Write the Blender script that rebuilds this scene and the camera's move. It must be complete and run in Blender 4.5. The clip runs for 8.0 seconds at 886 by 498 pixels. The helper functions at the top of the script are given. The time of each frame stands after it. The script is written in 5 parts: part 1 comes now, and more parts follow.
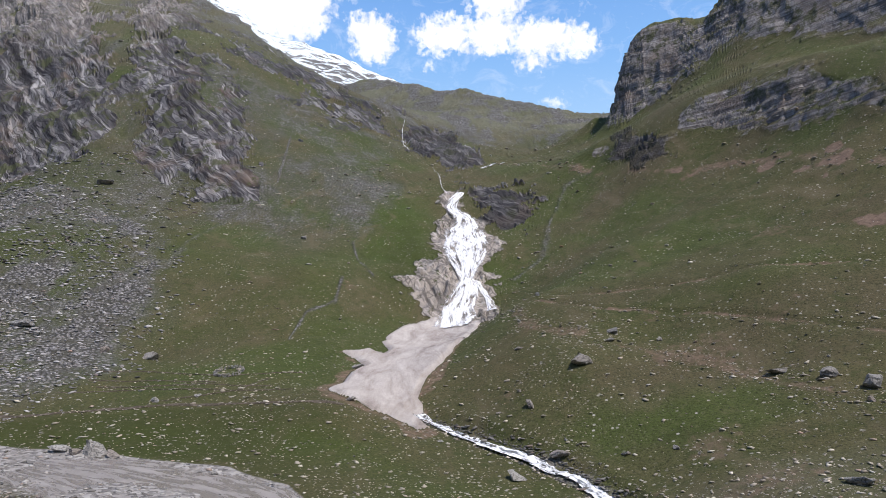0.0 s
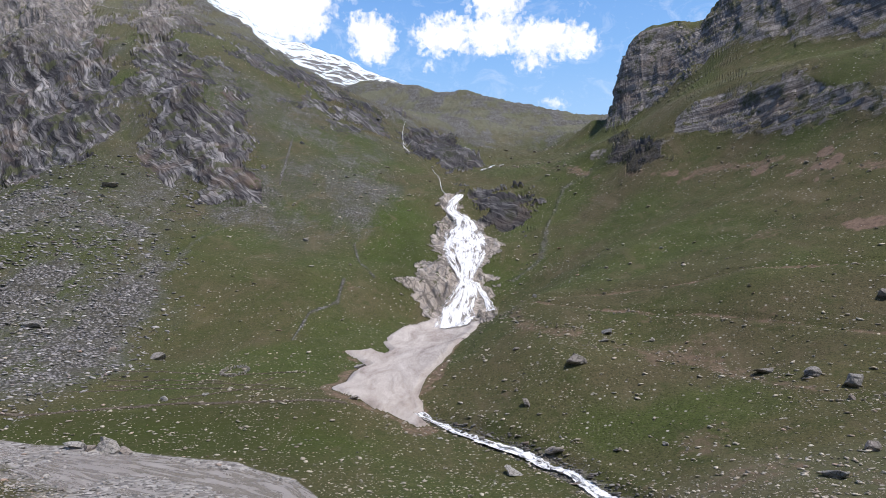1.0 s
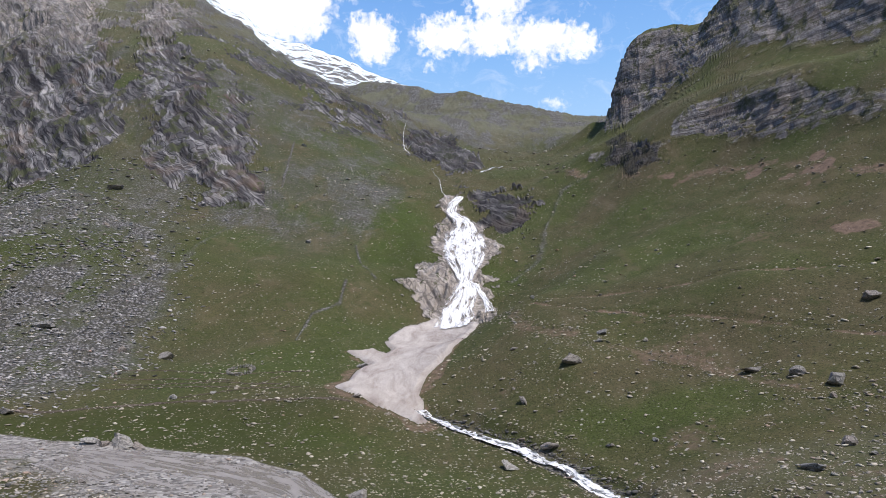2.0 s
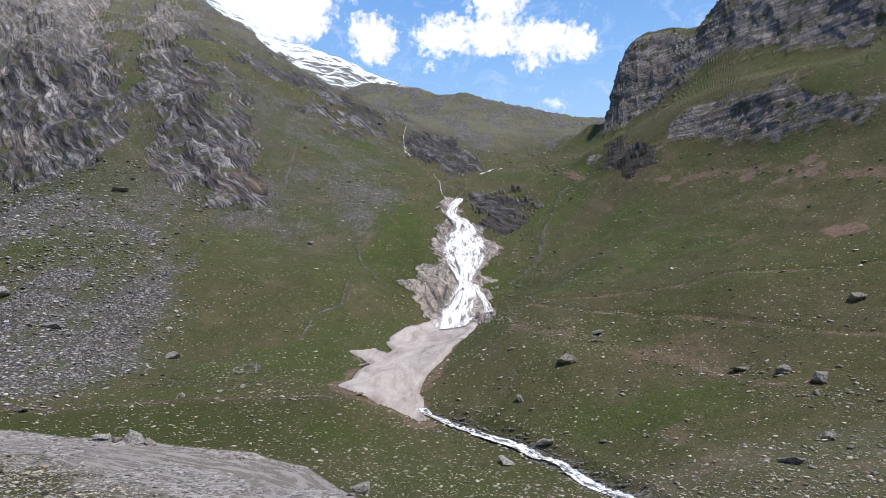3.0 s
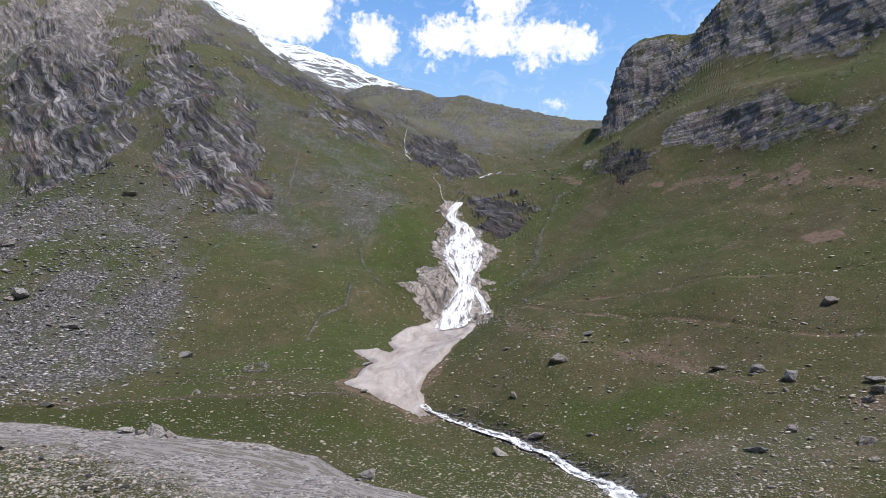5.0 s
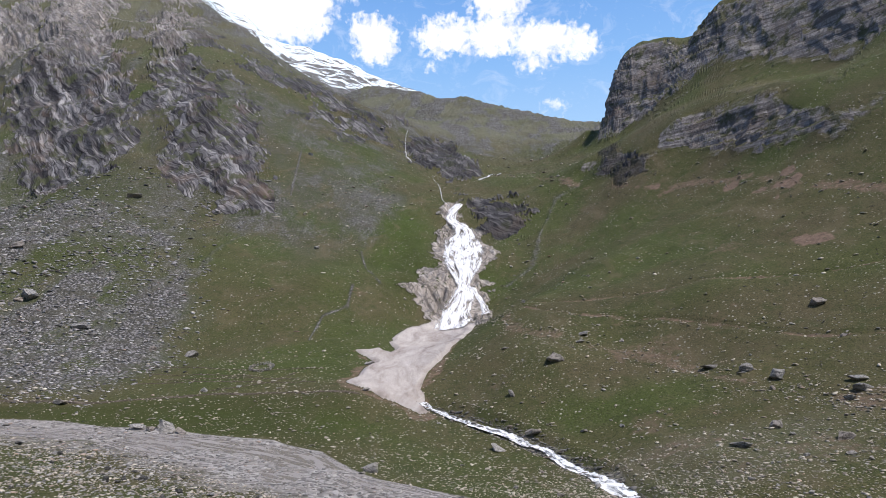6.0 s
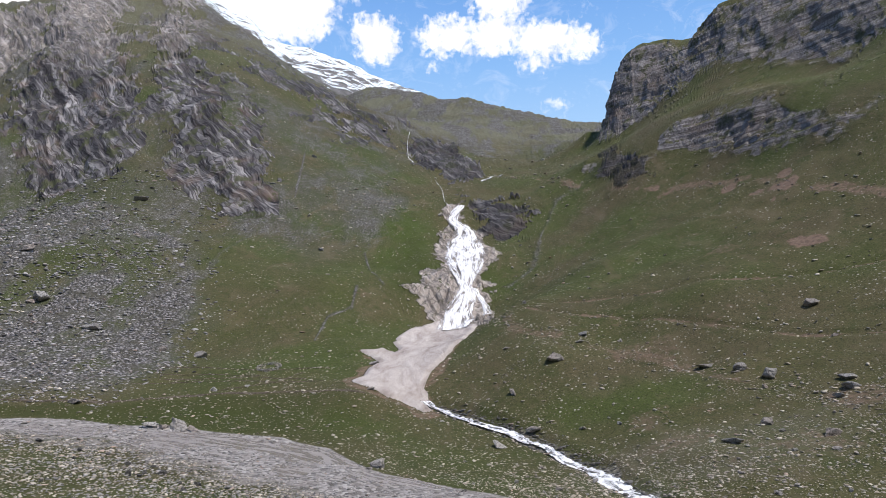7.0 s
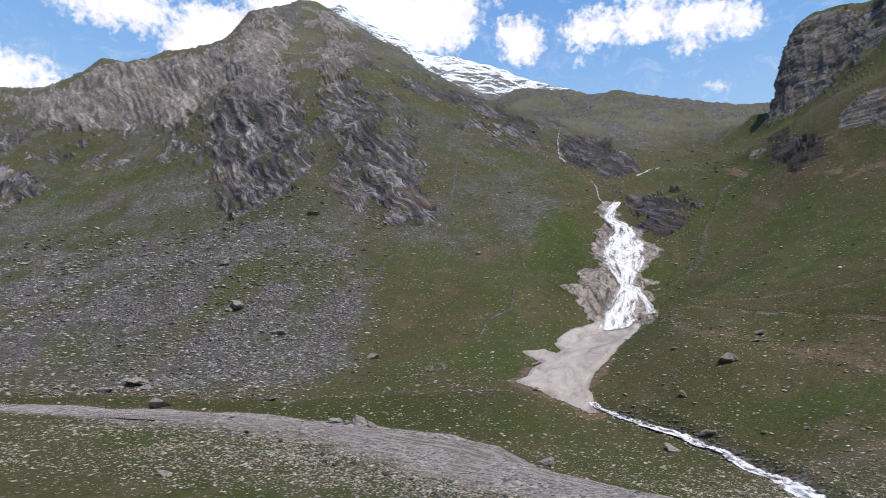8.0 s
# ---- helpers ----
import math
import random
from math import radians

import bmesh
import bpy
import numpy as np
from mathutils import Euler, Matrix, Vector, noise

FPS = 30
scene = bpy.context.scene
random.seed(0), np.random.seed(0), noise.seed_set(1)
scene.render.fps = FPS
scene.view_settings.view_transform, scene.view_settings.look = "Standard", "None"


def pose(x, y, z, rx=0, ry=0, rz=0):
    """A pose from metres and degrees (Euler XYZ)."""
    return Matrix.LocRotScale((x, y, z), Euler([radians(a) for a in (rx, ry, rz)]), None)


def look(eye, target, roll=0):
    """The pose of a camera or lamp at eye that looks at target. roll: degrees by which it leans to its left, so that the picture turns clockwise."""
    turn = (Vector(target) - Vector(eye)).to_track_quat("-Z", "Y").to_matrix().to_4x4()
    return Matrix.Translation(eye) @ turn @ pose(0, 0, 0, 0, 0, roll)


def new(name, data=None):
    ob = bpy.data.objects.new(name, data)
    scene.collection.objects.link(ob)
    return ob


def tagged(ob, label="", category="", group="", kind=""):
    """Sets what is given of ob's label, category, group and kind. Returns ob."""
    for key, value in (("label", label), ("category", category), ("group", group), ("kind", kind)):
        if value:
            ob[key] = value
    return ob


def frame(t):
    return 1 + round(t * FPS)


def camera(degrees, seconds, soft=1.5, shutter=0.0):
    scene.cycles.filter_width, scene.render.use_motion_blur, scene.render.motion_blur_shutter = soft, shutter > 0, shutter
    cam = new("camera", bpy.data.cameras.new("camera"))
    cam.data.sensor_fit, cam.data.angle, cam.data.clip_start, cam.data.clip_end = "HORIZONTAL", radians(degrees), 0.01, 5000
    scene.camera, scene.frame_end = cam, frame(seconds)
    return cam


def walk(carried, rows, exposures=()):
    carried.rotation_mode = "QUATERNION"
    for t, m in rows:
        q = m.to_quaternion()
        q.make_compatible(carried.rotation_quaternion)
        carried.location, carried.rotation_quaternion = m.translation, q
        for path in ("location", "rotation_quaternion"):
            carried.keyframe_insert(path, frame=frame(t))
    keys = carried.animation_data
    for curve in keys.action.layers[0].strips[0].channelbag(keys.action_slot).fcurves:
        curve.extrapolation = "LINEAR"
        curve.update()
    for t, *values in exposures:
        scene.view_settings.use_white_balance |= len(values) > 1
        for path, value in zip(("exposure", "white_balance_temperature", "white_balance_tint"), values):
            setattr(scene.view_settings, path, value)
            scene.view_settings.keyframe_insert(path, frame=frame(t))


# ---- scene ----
cam = camera(68.6, 8.0, soft=0.8, shutter=0.15)

PATH = [
    (0, (-0.834, 0.277, 34.9), (-0.9, 2.253, 35.2), -0.2),
    (0.5, (-0.716, -1.843, 34.975), (-0.782, 0.134, 35.275), -0.2),
    (1, (-0.612, -4.013, 35.009), (-0.678, -2.036, 35.309), -0.2),
    (1.5, (-0.488, -6.254, 35.014), (-0.554, -4.278, 35.314), -0.2),
    (2.8, (-0.112, -12.013, 34.951), (-0.181, -10.037, 35.25), -0.2),
    (3, (-0.046, -12.879, 34.952), (-0.114, -10.903, 35.252), -0.2),
    (3.5, (0.098, -15.092, 34.98), (0.029, -13.115, 35.28), -0.2),
    (4, (0.223, -17.342, 34.985), (0.155, -15.366, 35.285), -0.1),
    (4.5, (0.381, -19.618, 34.982), (0.312, -17.642, 35.282), -0.1),
    (6, (0.755, -26.47, 34.939), (0.685, -24.494, 35.238), -0.1),
    (6.5, (0.819, -28.713, 34.983), (0.749, -26.737, 35.282), -0.1),
    (7, (0.724, -30.671, 35.06), (0.648, -28.695, 35.358), -0.2),
    (7.5, (0.365, -32.353, 35.074), (0.146, -30.388, 35.373), -0.4),
    (8, (-0.063, -33.741, 35.035), (-0.601, -31.839, 35.34), -0.6),
]
walk(cam, [(t, look(eye, ahead, roll)) for t, eye, ahead, roll in PATH], exposures=[(0, 0.68, 6600, 15), (7, 0.66, 6600, 15), (8, 0.48, 6600, 15)])


# ---- world, sun ----
world = bpy.data.worlds.new("sky")
scene.world = world
world.use_nodes = True
SUN_AZ, SUN_EL = 130.0, 60.0
sky = world.node_tree.nodes.new("ShaderNodeTexSky")
sky.sky_type, sky.sun_disc = "NISHITA", False
sky.sun_elevation, sky.sun_rotation = radians(SUN_EL), radians(SUN_AZ)
sky.altitude, sky.air_density, sky.dust_density = 3500, 1.0, 0.6
world.node_tree.links.new(sky.outputs[0], world.node_tree.nodes["Background"].inputs[0])
world.node_tree.nodes["Background"].inputs[1].default_value = 0.135
sun = new("sun", bpy.data.lights.new("sun", "SUN"))
sun.data.energy, sun.data.angle, sun.data.color = 2.6, radians(3.0), (1.0, 0.95, 0.87)
sun_way = Vector((math.sin(radians(SUN_AZ)) * math.cos(radians(SUN_EL)), math.cos(radians(SUN_AZ)) * math.cos(radians(SUN_EL)),
                  math.sin(radians(SUN_EL))))
sun.matrix_world = look((sun_way * 900), (0, 0, 0))


# ---- materials ----
class Nodes:
    """A small writer of node trees."""

    def __init__(self, name):
        self.mat = bpy.data.materials.new(name)
        self.mat.use_nodes = True
        self.tree = self.mat.node_tree
        self.bsdf = self.tree.nodes["Principled BSDF"]
        self.out = self.tree.nodes["Material Output"]
        self.pos = self.add("ShaderNodeTexCoord").outputs["Object"]

    def add(self, kind, **props):
        node = self.tree.nodes.new(kind)
        for key, value in props.items():
            setattr(node, key, value)
        return node

    def put(self, socket, value):
        if isinstance(value, bpy.types.NodeSocket):
            self.tree.links.new(value, socket)
        elif isinstance(value, (tuple, list)) and len(value) == 3 and socket.type == "RGBA":
            socket.default_value = (*value, 1)
        else:
            socket.default_value = value

    def math(self, op, a, b=0.0, clamp=False):
        node = self.add("ShaderNodeMath", operation=op, use_clamp=clamp)
        self.put(node.inputs[0], a)
        self.put(node.inputs[1], b)
        return node.outputs[0]

    def scaled(self, vector, scale, rotate=(0, 0, 0)):
        node = self.add("ShaderNodeMapping")
        self.put(node.inputs["Vector"], vector)
        node.inputs["Scale"].default_value = scale
        node.inputs["Rotation"].default_value = rotate
        return node.outputs[0]

    def noise(self, scale, detail=4, rough=0.55, vector=None, distort=0.0):
        node = self.add("ShaderNodeTexNoise")
        self.put(node.inputs["Vector"], self.pos if vector is None else vector)
        node.inputs["Scale"].default_value, node.inputs["Detail"].default_value = scale, detail
        node.inputs["Roughness"].default_value, node.inputs["Distortion"].default_value = rough, distort
        return node.outputs["Fac"]

    def cells(self, scale, feature="F1", vector=None, randomness=1.0):
        node = self.add("ShaderNodeTexVoronoi", feature=feature)
        self.put(node.inputs["Vector"], self.pos if vector is None else vector)
        node.inputs["Scale"].default_value = scale
        node.inputs["Randomness"].default_value = randomness
        return node

    def ramp(self, fac, *stops):
        node = self.add("ShaderNodeValToRGB")
        self.put(node.inputs[0], fac)
        el = node.color_ramp.elements
        while len(el) < len(stops):
            el.new(0.5)
        for e, (at, colour) in zip(el, stops):
            e.position = at
            e.color = (*colour, 1) if isinstance(colour, (tuple, list)) else (colour, colour, colour, 1)
        return node.outputs[0]

    def mix(self, fac, a, b, blend="MIX"):
        node = self.add("ShaderNodeMix", data_type="RGBA", blend_type=blend)
        self.put(node.inputs[0], fac)
        self.put(node.inputs[6], a)
        self.put(node.inputs[7], b)
        return node.outputs[2]

    def bump(self, height, strength, distance, under=None):
        node = self.add("ShaderNodeBump")
        node.inputs["Strength"].default_value, node.inputs["Distance"].default_value = strength, distance
        self.put(node.inputs["Height"], height)
        if under is not None:
            self.put(node.inputs["Normal"], under)
        return node.outputs[0]

    def finish(self, colour, roughness=0.9, normal=None, specular=0.3):
        self.put(self.bsdf.inputs["Base Color"], colour)
        self.put(self.bsdf.inputs["Roughness"], roughness)
        self.put(self.bsdf.inputs["Specular IOR Level"], specular)
        if normal is not None:
            self.put(self.bsdf.inputs["Normal"], normal)
        return self.mat


def land_material():
    n = Nodes("land")
    a, b = n.add("ShaderNodeAttribute", attribute_name="cover"), n.add("ShaderNodeAttribute", attribute_name="cover_two")
    sa, sb = n.add("ShaderNodeSeparateColor"), n.add("ShaderNodeSeparateColor")
    n.put(sa.inputs[0], a.outputs["Color"])
    n.put(sb.inputs[0], b.outputs["Color"])
    rock, scree, soil, lush = sa.outputs[0], sa.outputs[1], sa.outputs[2], a.outputs["Alpha"]
    gravel, snow, heath, dark = sb.outputs[0], sb.outputs[1], sb.outputs[2], b.outputs["Alpha"]
    pale = n.add("ShaderNodeAttribute", attribute_name="straw_haze").outputs["Fac"]
    turf_shade = n.add("ShaderNodeAttribute", attribute_name="turf_shade").outputs["Fac"]
    broad, middle, fine = n.noise(0.035, 5, 0.6), n.noise(0.35, 5, 0.65), n.noise(2.6, 5, 0.7)
    # turf
    turf = n.mix(n.ramp(broad, (0.35, 0.0), (0.65, 1.0)), (0.061, 0.073, 0.022), (0.098, 0.089, 0.039))
    turf = n.mix(n.ramp(middle, (0.42, 0.0), (0.74, 0.6)), turf, (0.120, 0.101, 0.056))
    turf = n.mix(n.math("MULTIPLY", scree, 2.0, True), turf, (0.088, 0.094, 0.068))
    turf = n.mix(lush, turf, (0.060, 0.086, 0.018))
    turf = n.mix(heath, turf, (0.104, 0.082, 0.050))
    turf = n.mix(n.ramp(fine, (0.36, 0.95), (0.55, 0.0)), turf, n.mix(0.75, turf, (0.012, 0.015, 0.005)))
    runs = n.noise(0.09, 6, 0.68, n.scaled(n.pos, (1.0, 0.45, 0.45)), 0.6)
    turf = n.mix(n.ramp(runs, (0.54, 0.0), (0.68, 0.6)), turf, (0.128, 0.104, 0.064))
    turf = n.mix(n.ramp(n.noise(0.17, 6, 0.7), (0.34, 0.7), (0.46, 0.0)), turf, (0.040, 0.052, 0.014))
    tufts = n.noise(1.1, 4, 0.6)
    turf = n.mix(n.ramp(tufts, (0.55, 0.0), (0.72, 0.75)), turf, n.mix(0.5, turf, (0.16, 0.15, 0.085)))
    # Distance haze put into the far turf's colour; pale straw ground near by too.
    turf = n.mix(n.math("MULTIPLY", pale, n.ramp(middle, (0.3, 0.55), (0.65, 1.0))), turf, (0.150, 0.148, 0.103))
    # Dark turf; under the valley path the bank's own shade is in this colour.
    turf = n.mix(n.math("MULTIPLY", turf_shade, n.ramp(tufts, (0.35, 0.95), (0.7, 0.45))), turf, (0.041, 0.050, 0.012))
    specks, grit = n.cells(0.62), n.cells(1.7)
    speck = n.math("MULTIPLY", n.ramp(specks.outputs["Distance"], (0.13, 1.0), (0.19, 0.0)),
                   n.ramp(n.noise(0.09, 4, 0.65), (0.42, 0.0), (0.56, 1.0)))
    gritty = n.math("MULTIPLY", n.ramp(grit.outputs["Distance"], (0.12, 1.0), (0.18, 0.0)),
                    n.ramp(n.noise(0.05, 4, 0.7), (0.44, 0.0), (0.60, 0.9)))
    turf = n.mix(n.math("MAXIMUM", speck, gritty), turf, n.ramp(grit.outputs["Color"], (0.0, (0.20, 0.19, 0.17)), (0.6, (0.36, 0.345, 0.31)), (1.0, (0.50, 0.48, 0.44))))
    # soil and paths
    earth = n.mix(n.ramp(n.noise(0.9, 5, 0.7), (0.3, 0.0), (0.7, 1.0)), (0.090, 0.063, 0.046), (0.25, 0.175, 0.13))
    # broken stone
    warp = n.add("ShaderNodeVectorMath", operation="ADD")
    n.put(warp.inputs[0], n.pos)
    n.put(warp.inputs[1], n.add("ShaderNodeTexNoise").outputs["Color"])
    cell, big, tiny = n.cells(1.25, vector=warp.outputs[0]), n.cells(0.42, vector=warp.outputs[0]), n.cells(3.4)
    stone = n.mix(n.ramp(cell.outputs["Color"], (0.1, 0.0), (0.9, 1.0)), (0.105, 0.099, 0.101), (0.31, 0.297, 0.295))
    stone = n.mix(n.ramp(tiny.outputs["Color"], (0.4, 0.0), (0.95, 0.6)), stone, (0.40, 0.39, 0.375))
    stone = n.mix(n.ramp(big.outputs["Color"], (0.7, 0.0), (0.95, 0.6)), stone, (0.36, 0.352, 0.34))
    stone = n.mix(n.ramp(cell.outputs["Distance"], (0.30, 0.0), (0.62, 0.9)), stone, (0.040, 0.040, 0.034))
    stone = n.mix(n.ramp(n.noise(0.11, 7, 0.72), (0.46, 0.0), (0.58, 0.8)), stone, (0.080, 0.077, 0.058))
    # bare rock: splintered along slanting beds in the west, in level courses in the east
    def along(axis):
        node = n.add("ShaderNodeVectorMath", operation="DOT_PRODUCT")
        n.put(node.inputs[0], n.pos)
        node.inputs[1].default_value = axis
        return node.outputs["Value"]

    def grid(p, q, r):
        node = n.add("ShaderNodeCombineXYZ")
        for k, part in enumerate((p, q, r)):
            n.put(node.inputs[k], part)
        return node.outputs[0]

    def folded(share, far_reach, near_reach):
        fold = n.math("ADD", n.math("MULTIPLY", n.math("SUBTRACT", n.noise(0.028, 3, 0.5), 0.5), far_reach),
                      n.math("MULTIPLY", n.math("SUBTRACT", n.noise(0.11, 4, 0.6), 0.5), near_reach))
        return grid(n.math("MULTIPLY", along((0.40, 0.50, -0.77)), share), n.math("ADD", along((0.77, 0.31, 0.56)), fold), n.math("MULTIPLY", along((-0.50, 0.81, 0.31)), share))

    beds, shivers = folded(0.09, 24.0, 1.2), folded(0.26, 22.0, 1.0)
    courses = grid(n.math("MULTIPLY", along((1, 0, 0)), 0.05), n.math("MULTIPLY", along((0, 1, 0)), 0.05), along((0, 0, 1)))
    joints = grid(along((1, 0, 0)), along((0, 1, 0)), n.math("MULTIPLY", along((0, 0, 1)), 0.2))
    eastern = n.ramp(n.math("MULTIPLY", along((1, 0, 0)), 0.01), (0.40, 0.0), (0.44, 1.0))
    west_split = n.math("ADD", n.math("MULTIPLY", n.noise(0.62, 4, 0.55, beds, 0.2), 0.45), n.math("MULTIPLY", n.noise(0.20, 5, 0.6, shivers, 0.5), 0.55))
    east_split = n.math("ADD", n.math("MULTIPLY", n.noise(0.8, 6, 0.7, courses, 0.3), 0.55), n.math("MULTIPLY", n.noise(0.5, 6, 0.7, joints, 0.3), 0.45))
    split = n.mix(eastern, west_split, east_split)
    # Light-and-dark contrast of a raking sun is put into these rock tones.
    rockc = n.ramp(split, (0.37, (0.030, 0.029, 0.033)), (0.45, (0.105, 0.102, 0.108)), (0.52, (0.205, 0.200, 0.205)), (0.60, (0.42, 0.41, 0.40)))
    stepped = n.add("ShaderNodeVectorMath", operation="ADD")
    n.put(stepped.inputs[0], shivers)
    n.put(stepped.inputs[1], n.scaled(n.add("ShaderNodeTexNoise").outputs["Color"], (0.7, 0.7, 0.7)))
    facet, shard = n.cells(0.42, vector=stepped.outputs[0]), n.cells(0.14, vector=stepped.outputs[0])
    western = n.math("SUBTRACT", 1.0, eastern)
    slabs = n.ramp(facet.outputs["Color"], (0.1, (0.045, 0.043, 0.048)), (0.5, (0.15, 0.146, 0.152)), (0.75, (0.26, 0.253, 0.257)), (0.95, (0.48, 0.468, 0.455)))
    rockc = n.mix(n.math("MULTIPLY", western, 0.58), rockc, slabs)
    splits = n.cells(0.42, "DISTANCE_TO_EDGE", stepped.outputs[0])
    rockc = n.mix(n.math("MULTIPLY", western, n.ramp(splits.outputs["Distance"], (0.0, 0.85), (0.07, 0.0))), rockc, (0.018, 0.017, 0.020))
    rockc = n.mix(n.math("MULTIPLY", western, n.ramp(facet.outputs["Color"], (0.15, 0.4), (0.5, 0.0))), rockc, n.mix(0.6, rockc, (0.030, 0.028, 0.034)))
    rockc = n.mix(n.math("MULTIPLY", western, n.ramp(facet.outputs["Color"], (0.66, 0.0), (0.9, 0.30))), rockc, (0.38, 0.37, 0.37))
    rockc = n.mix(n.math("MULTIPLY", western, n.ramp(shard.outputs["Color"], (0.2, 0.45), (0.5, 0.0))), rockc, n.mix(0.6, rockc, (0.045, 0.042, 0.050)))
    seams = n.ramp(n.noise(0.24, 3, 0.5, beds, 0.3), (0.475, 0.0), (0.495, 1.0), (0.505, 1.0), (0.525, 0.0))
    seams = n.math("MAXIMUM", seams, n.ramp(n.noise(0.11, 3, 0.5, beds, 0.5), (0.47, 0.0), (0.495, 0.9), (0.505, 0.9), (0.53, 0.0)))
    pale_beds = n.ramp(n.noise(0.3, 3, 0.5, n.scaled(beds, (1.0, 1.0, 1.0), (0.1, 0, 0.0)), 0.3), (0.56, 0.0), (0.64, 0.7))
    rockc = n.mix(n.math("MULTIPLY", western, pale_beds), rockc, (0.46, 0.445, 0.435))
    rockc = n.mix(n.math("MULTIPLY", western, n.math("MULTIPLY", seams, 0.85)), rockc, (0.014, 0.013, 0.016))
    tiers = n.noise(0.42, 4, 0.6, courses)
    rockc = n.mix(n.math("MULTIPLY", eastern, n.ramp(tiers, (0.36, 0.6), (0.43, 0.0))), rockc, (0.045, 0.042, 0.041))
    rockc = n.mix(n.math("MULTIPLY", eastern, n.ramp(tiers, (0.48, 0.0), (0.58, 0.7))), rockc, (0.34, 0.325, 0.31))
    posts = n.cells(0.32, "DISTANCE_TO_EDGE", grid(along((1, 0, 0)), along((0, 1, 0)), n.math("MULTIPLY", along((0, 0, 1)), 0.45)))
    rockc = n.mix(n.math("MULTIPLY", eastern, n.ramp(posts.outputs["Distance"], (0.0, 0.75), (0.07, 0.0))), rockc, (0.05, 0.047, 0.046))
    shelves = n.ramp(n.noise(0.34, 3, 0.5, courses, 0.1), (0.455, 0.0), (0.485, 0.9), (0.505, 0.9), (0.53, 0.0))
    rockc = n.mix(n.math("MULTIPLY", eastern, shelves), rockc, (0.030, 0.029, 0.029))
    # Dark zones imitate shaded clefts in the western crags.
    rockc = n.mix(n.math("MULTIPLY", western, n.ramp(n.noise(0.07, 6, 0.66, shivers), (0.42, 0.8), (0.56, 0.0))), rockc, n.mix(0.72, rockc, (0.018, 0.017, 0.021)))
    rockc = n.mix(n.math("MULTIPLY", eastern, 0.6), rockc, n.mix(0.7, rockc, (0.255, 0.228, 0.210)))
    rockc = n.mix(n.ramp(n.noise(0.06, 4), (0.54, 0.0), (0.74, 0.5)), rockc, (0.22, 0.160, 0.12))
    rockc = n.mix(n.ramp(n.noise(0.11, 6, 0.7), (0.52, 0.0), (0.60, 0.85)), rockc, (0.066, 0.074, 0.034))
    up = n.add("ShaderNodeSeparateXYZ")
    n.put(up.inputs[0], n.add("ShaderNodeNewGeometry").outputs["Normal"])
    sod = n.math("MULTIPLY", n.ramp(n.math("MULTIPLY", along((1, 0, 0)), 0.01), (0.44, 0.0), (0.50, 1.0)), n.ramp(n.math("ADD", up.outputs[2], n.math("MULTIPLY", n.math("SUBTRACT", middle, 0.5), 0.7)), (0.52, 0.0), (0.66, 1.0)))
    rockc = n.mix(n.math("MULTIPLY", sod, 0.9), rockc, turf)
    warm = n.add("ShaderNodeAttribute", attribute_name="warm").outputs["Fac"]
    block = n.cells(0.35, vector=n.scaled(n.pos, (1.0, 0.5, 0.6)))
    slabc = n.ramp(block.outputs["Color"], (0.15, (0.21, 0.19, 0.17)), (0.5, (0.29, 0.26, 0.23)), (0.9, (0.40, 0.36, 0.32)))
    slabc = n.mix(n.ramp(west_split, (0.42, 0.92), (0.475, 0.0)), slabc, (0.055, 0.05, 0.048))
    crack = n.cells(0.30, "DISTANCE_TO_EDGE", n.scaled(warp.outputs[0], (1.0, 0.5, 0.7)))
    slabc = n.mix(n.ramp(crack.outputs["Distance"], (0.0, 0.95), (0.07, 0.0)), slabc, (0.03, 0.028, 0.026))
    slabc = n.mix(0.22, slabc, (0.46, 0.41, 0.36))
    slabc = n.mix(n.ramp(n.noise(0.13, 6, 0.7), (0.52, 0.0), (0.62, 0.7)), slabc, (0.15, 0.145, 0.145))
    slabc = n.mix(n.ramp(n.noise(0.3, 5, 0.7), (0.58, 0.0), (0.64, 0.85)), slabc, (0.05, 0.062, 0.018))
    slabc = n.mix(n.ramp(west_split, (0.54, 0.0), (0.60, 0.8)), slabc, (0.52, 0.48, 0.44))
    rockc = n.mix(warm, rockc, slabc)
    rockc = n.mix(n.math("MULTIPLY", dark, 0.85), rockc, n.mix(0.75, rockc, (0.020, 0.020, 0.022)))
    # river gravel
    pebbles = n.cells(1.5)
    grav = n.mix(n.ramp(pebbles.outputs["Color"], (0.1, 0.0), (0.9, 1.0)), (0.12, 0.113, 0.106), (0.47, 0.45, 0.425))
    grav = n.mix(n.ramp(n.noise(0.15, 5), (0.45, 0.0), (0.65, 0.6)), grav, (0.25, 0.225, 0.20))
    # old snow under dust
    flow = n.scaled(n.pos, (1.0, 0.30, 1.0), (0, 0, radians(-14)))
    dirt = n.math("ADD", n.math("MULTIPLY", n.noise(0.20, 7, 0.6, flow, 0.9), 0.78), n.math("MULTIPLY", n.noise(1.3, 5, 0.7, flow), 0.22))
    snowc = n.ramp(dirt, (0.32, (0.24, 0.205, 0.185)), (0.43, (0.37, 0.328, 0.300)), (0.54, (0.46, 0.420, 0.388)), (0.66, (0.56, 0.525, 0.49)))

    def ragged(mask, scale, low=0.35, high=0.65):
        s = n.math("ADD", mask, n.math("MULTIPLY", n.math("SUBTRACT", n.noise(scale, 5, 0.7), 0.5), 0.9))
        return n.ramp(s, (low, 0.0), (high, 1.0))

    colour = n.mix(ragged(soil, 0.6), turf, earth)
    colour = n.mix(ragged(scree, 0.35, 0.3, 0.7), colour, stone)
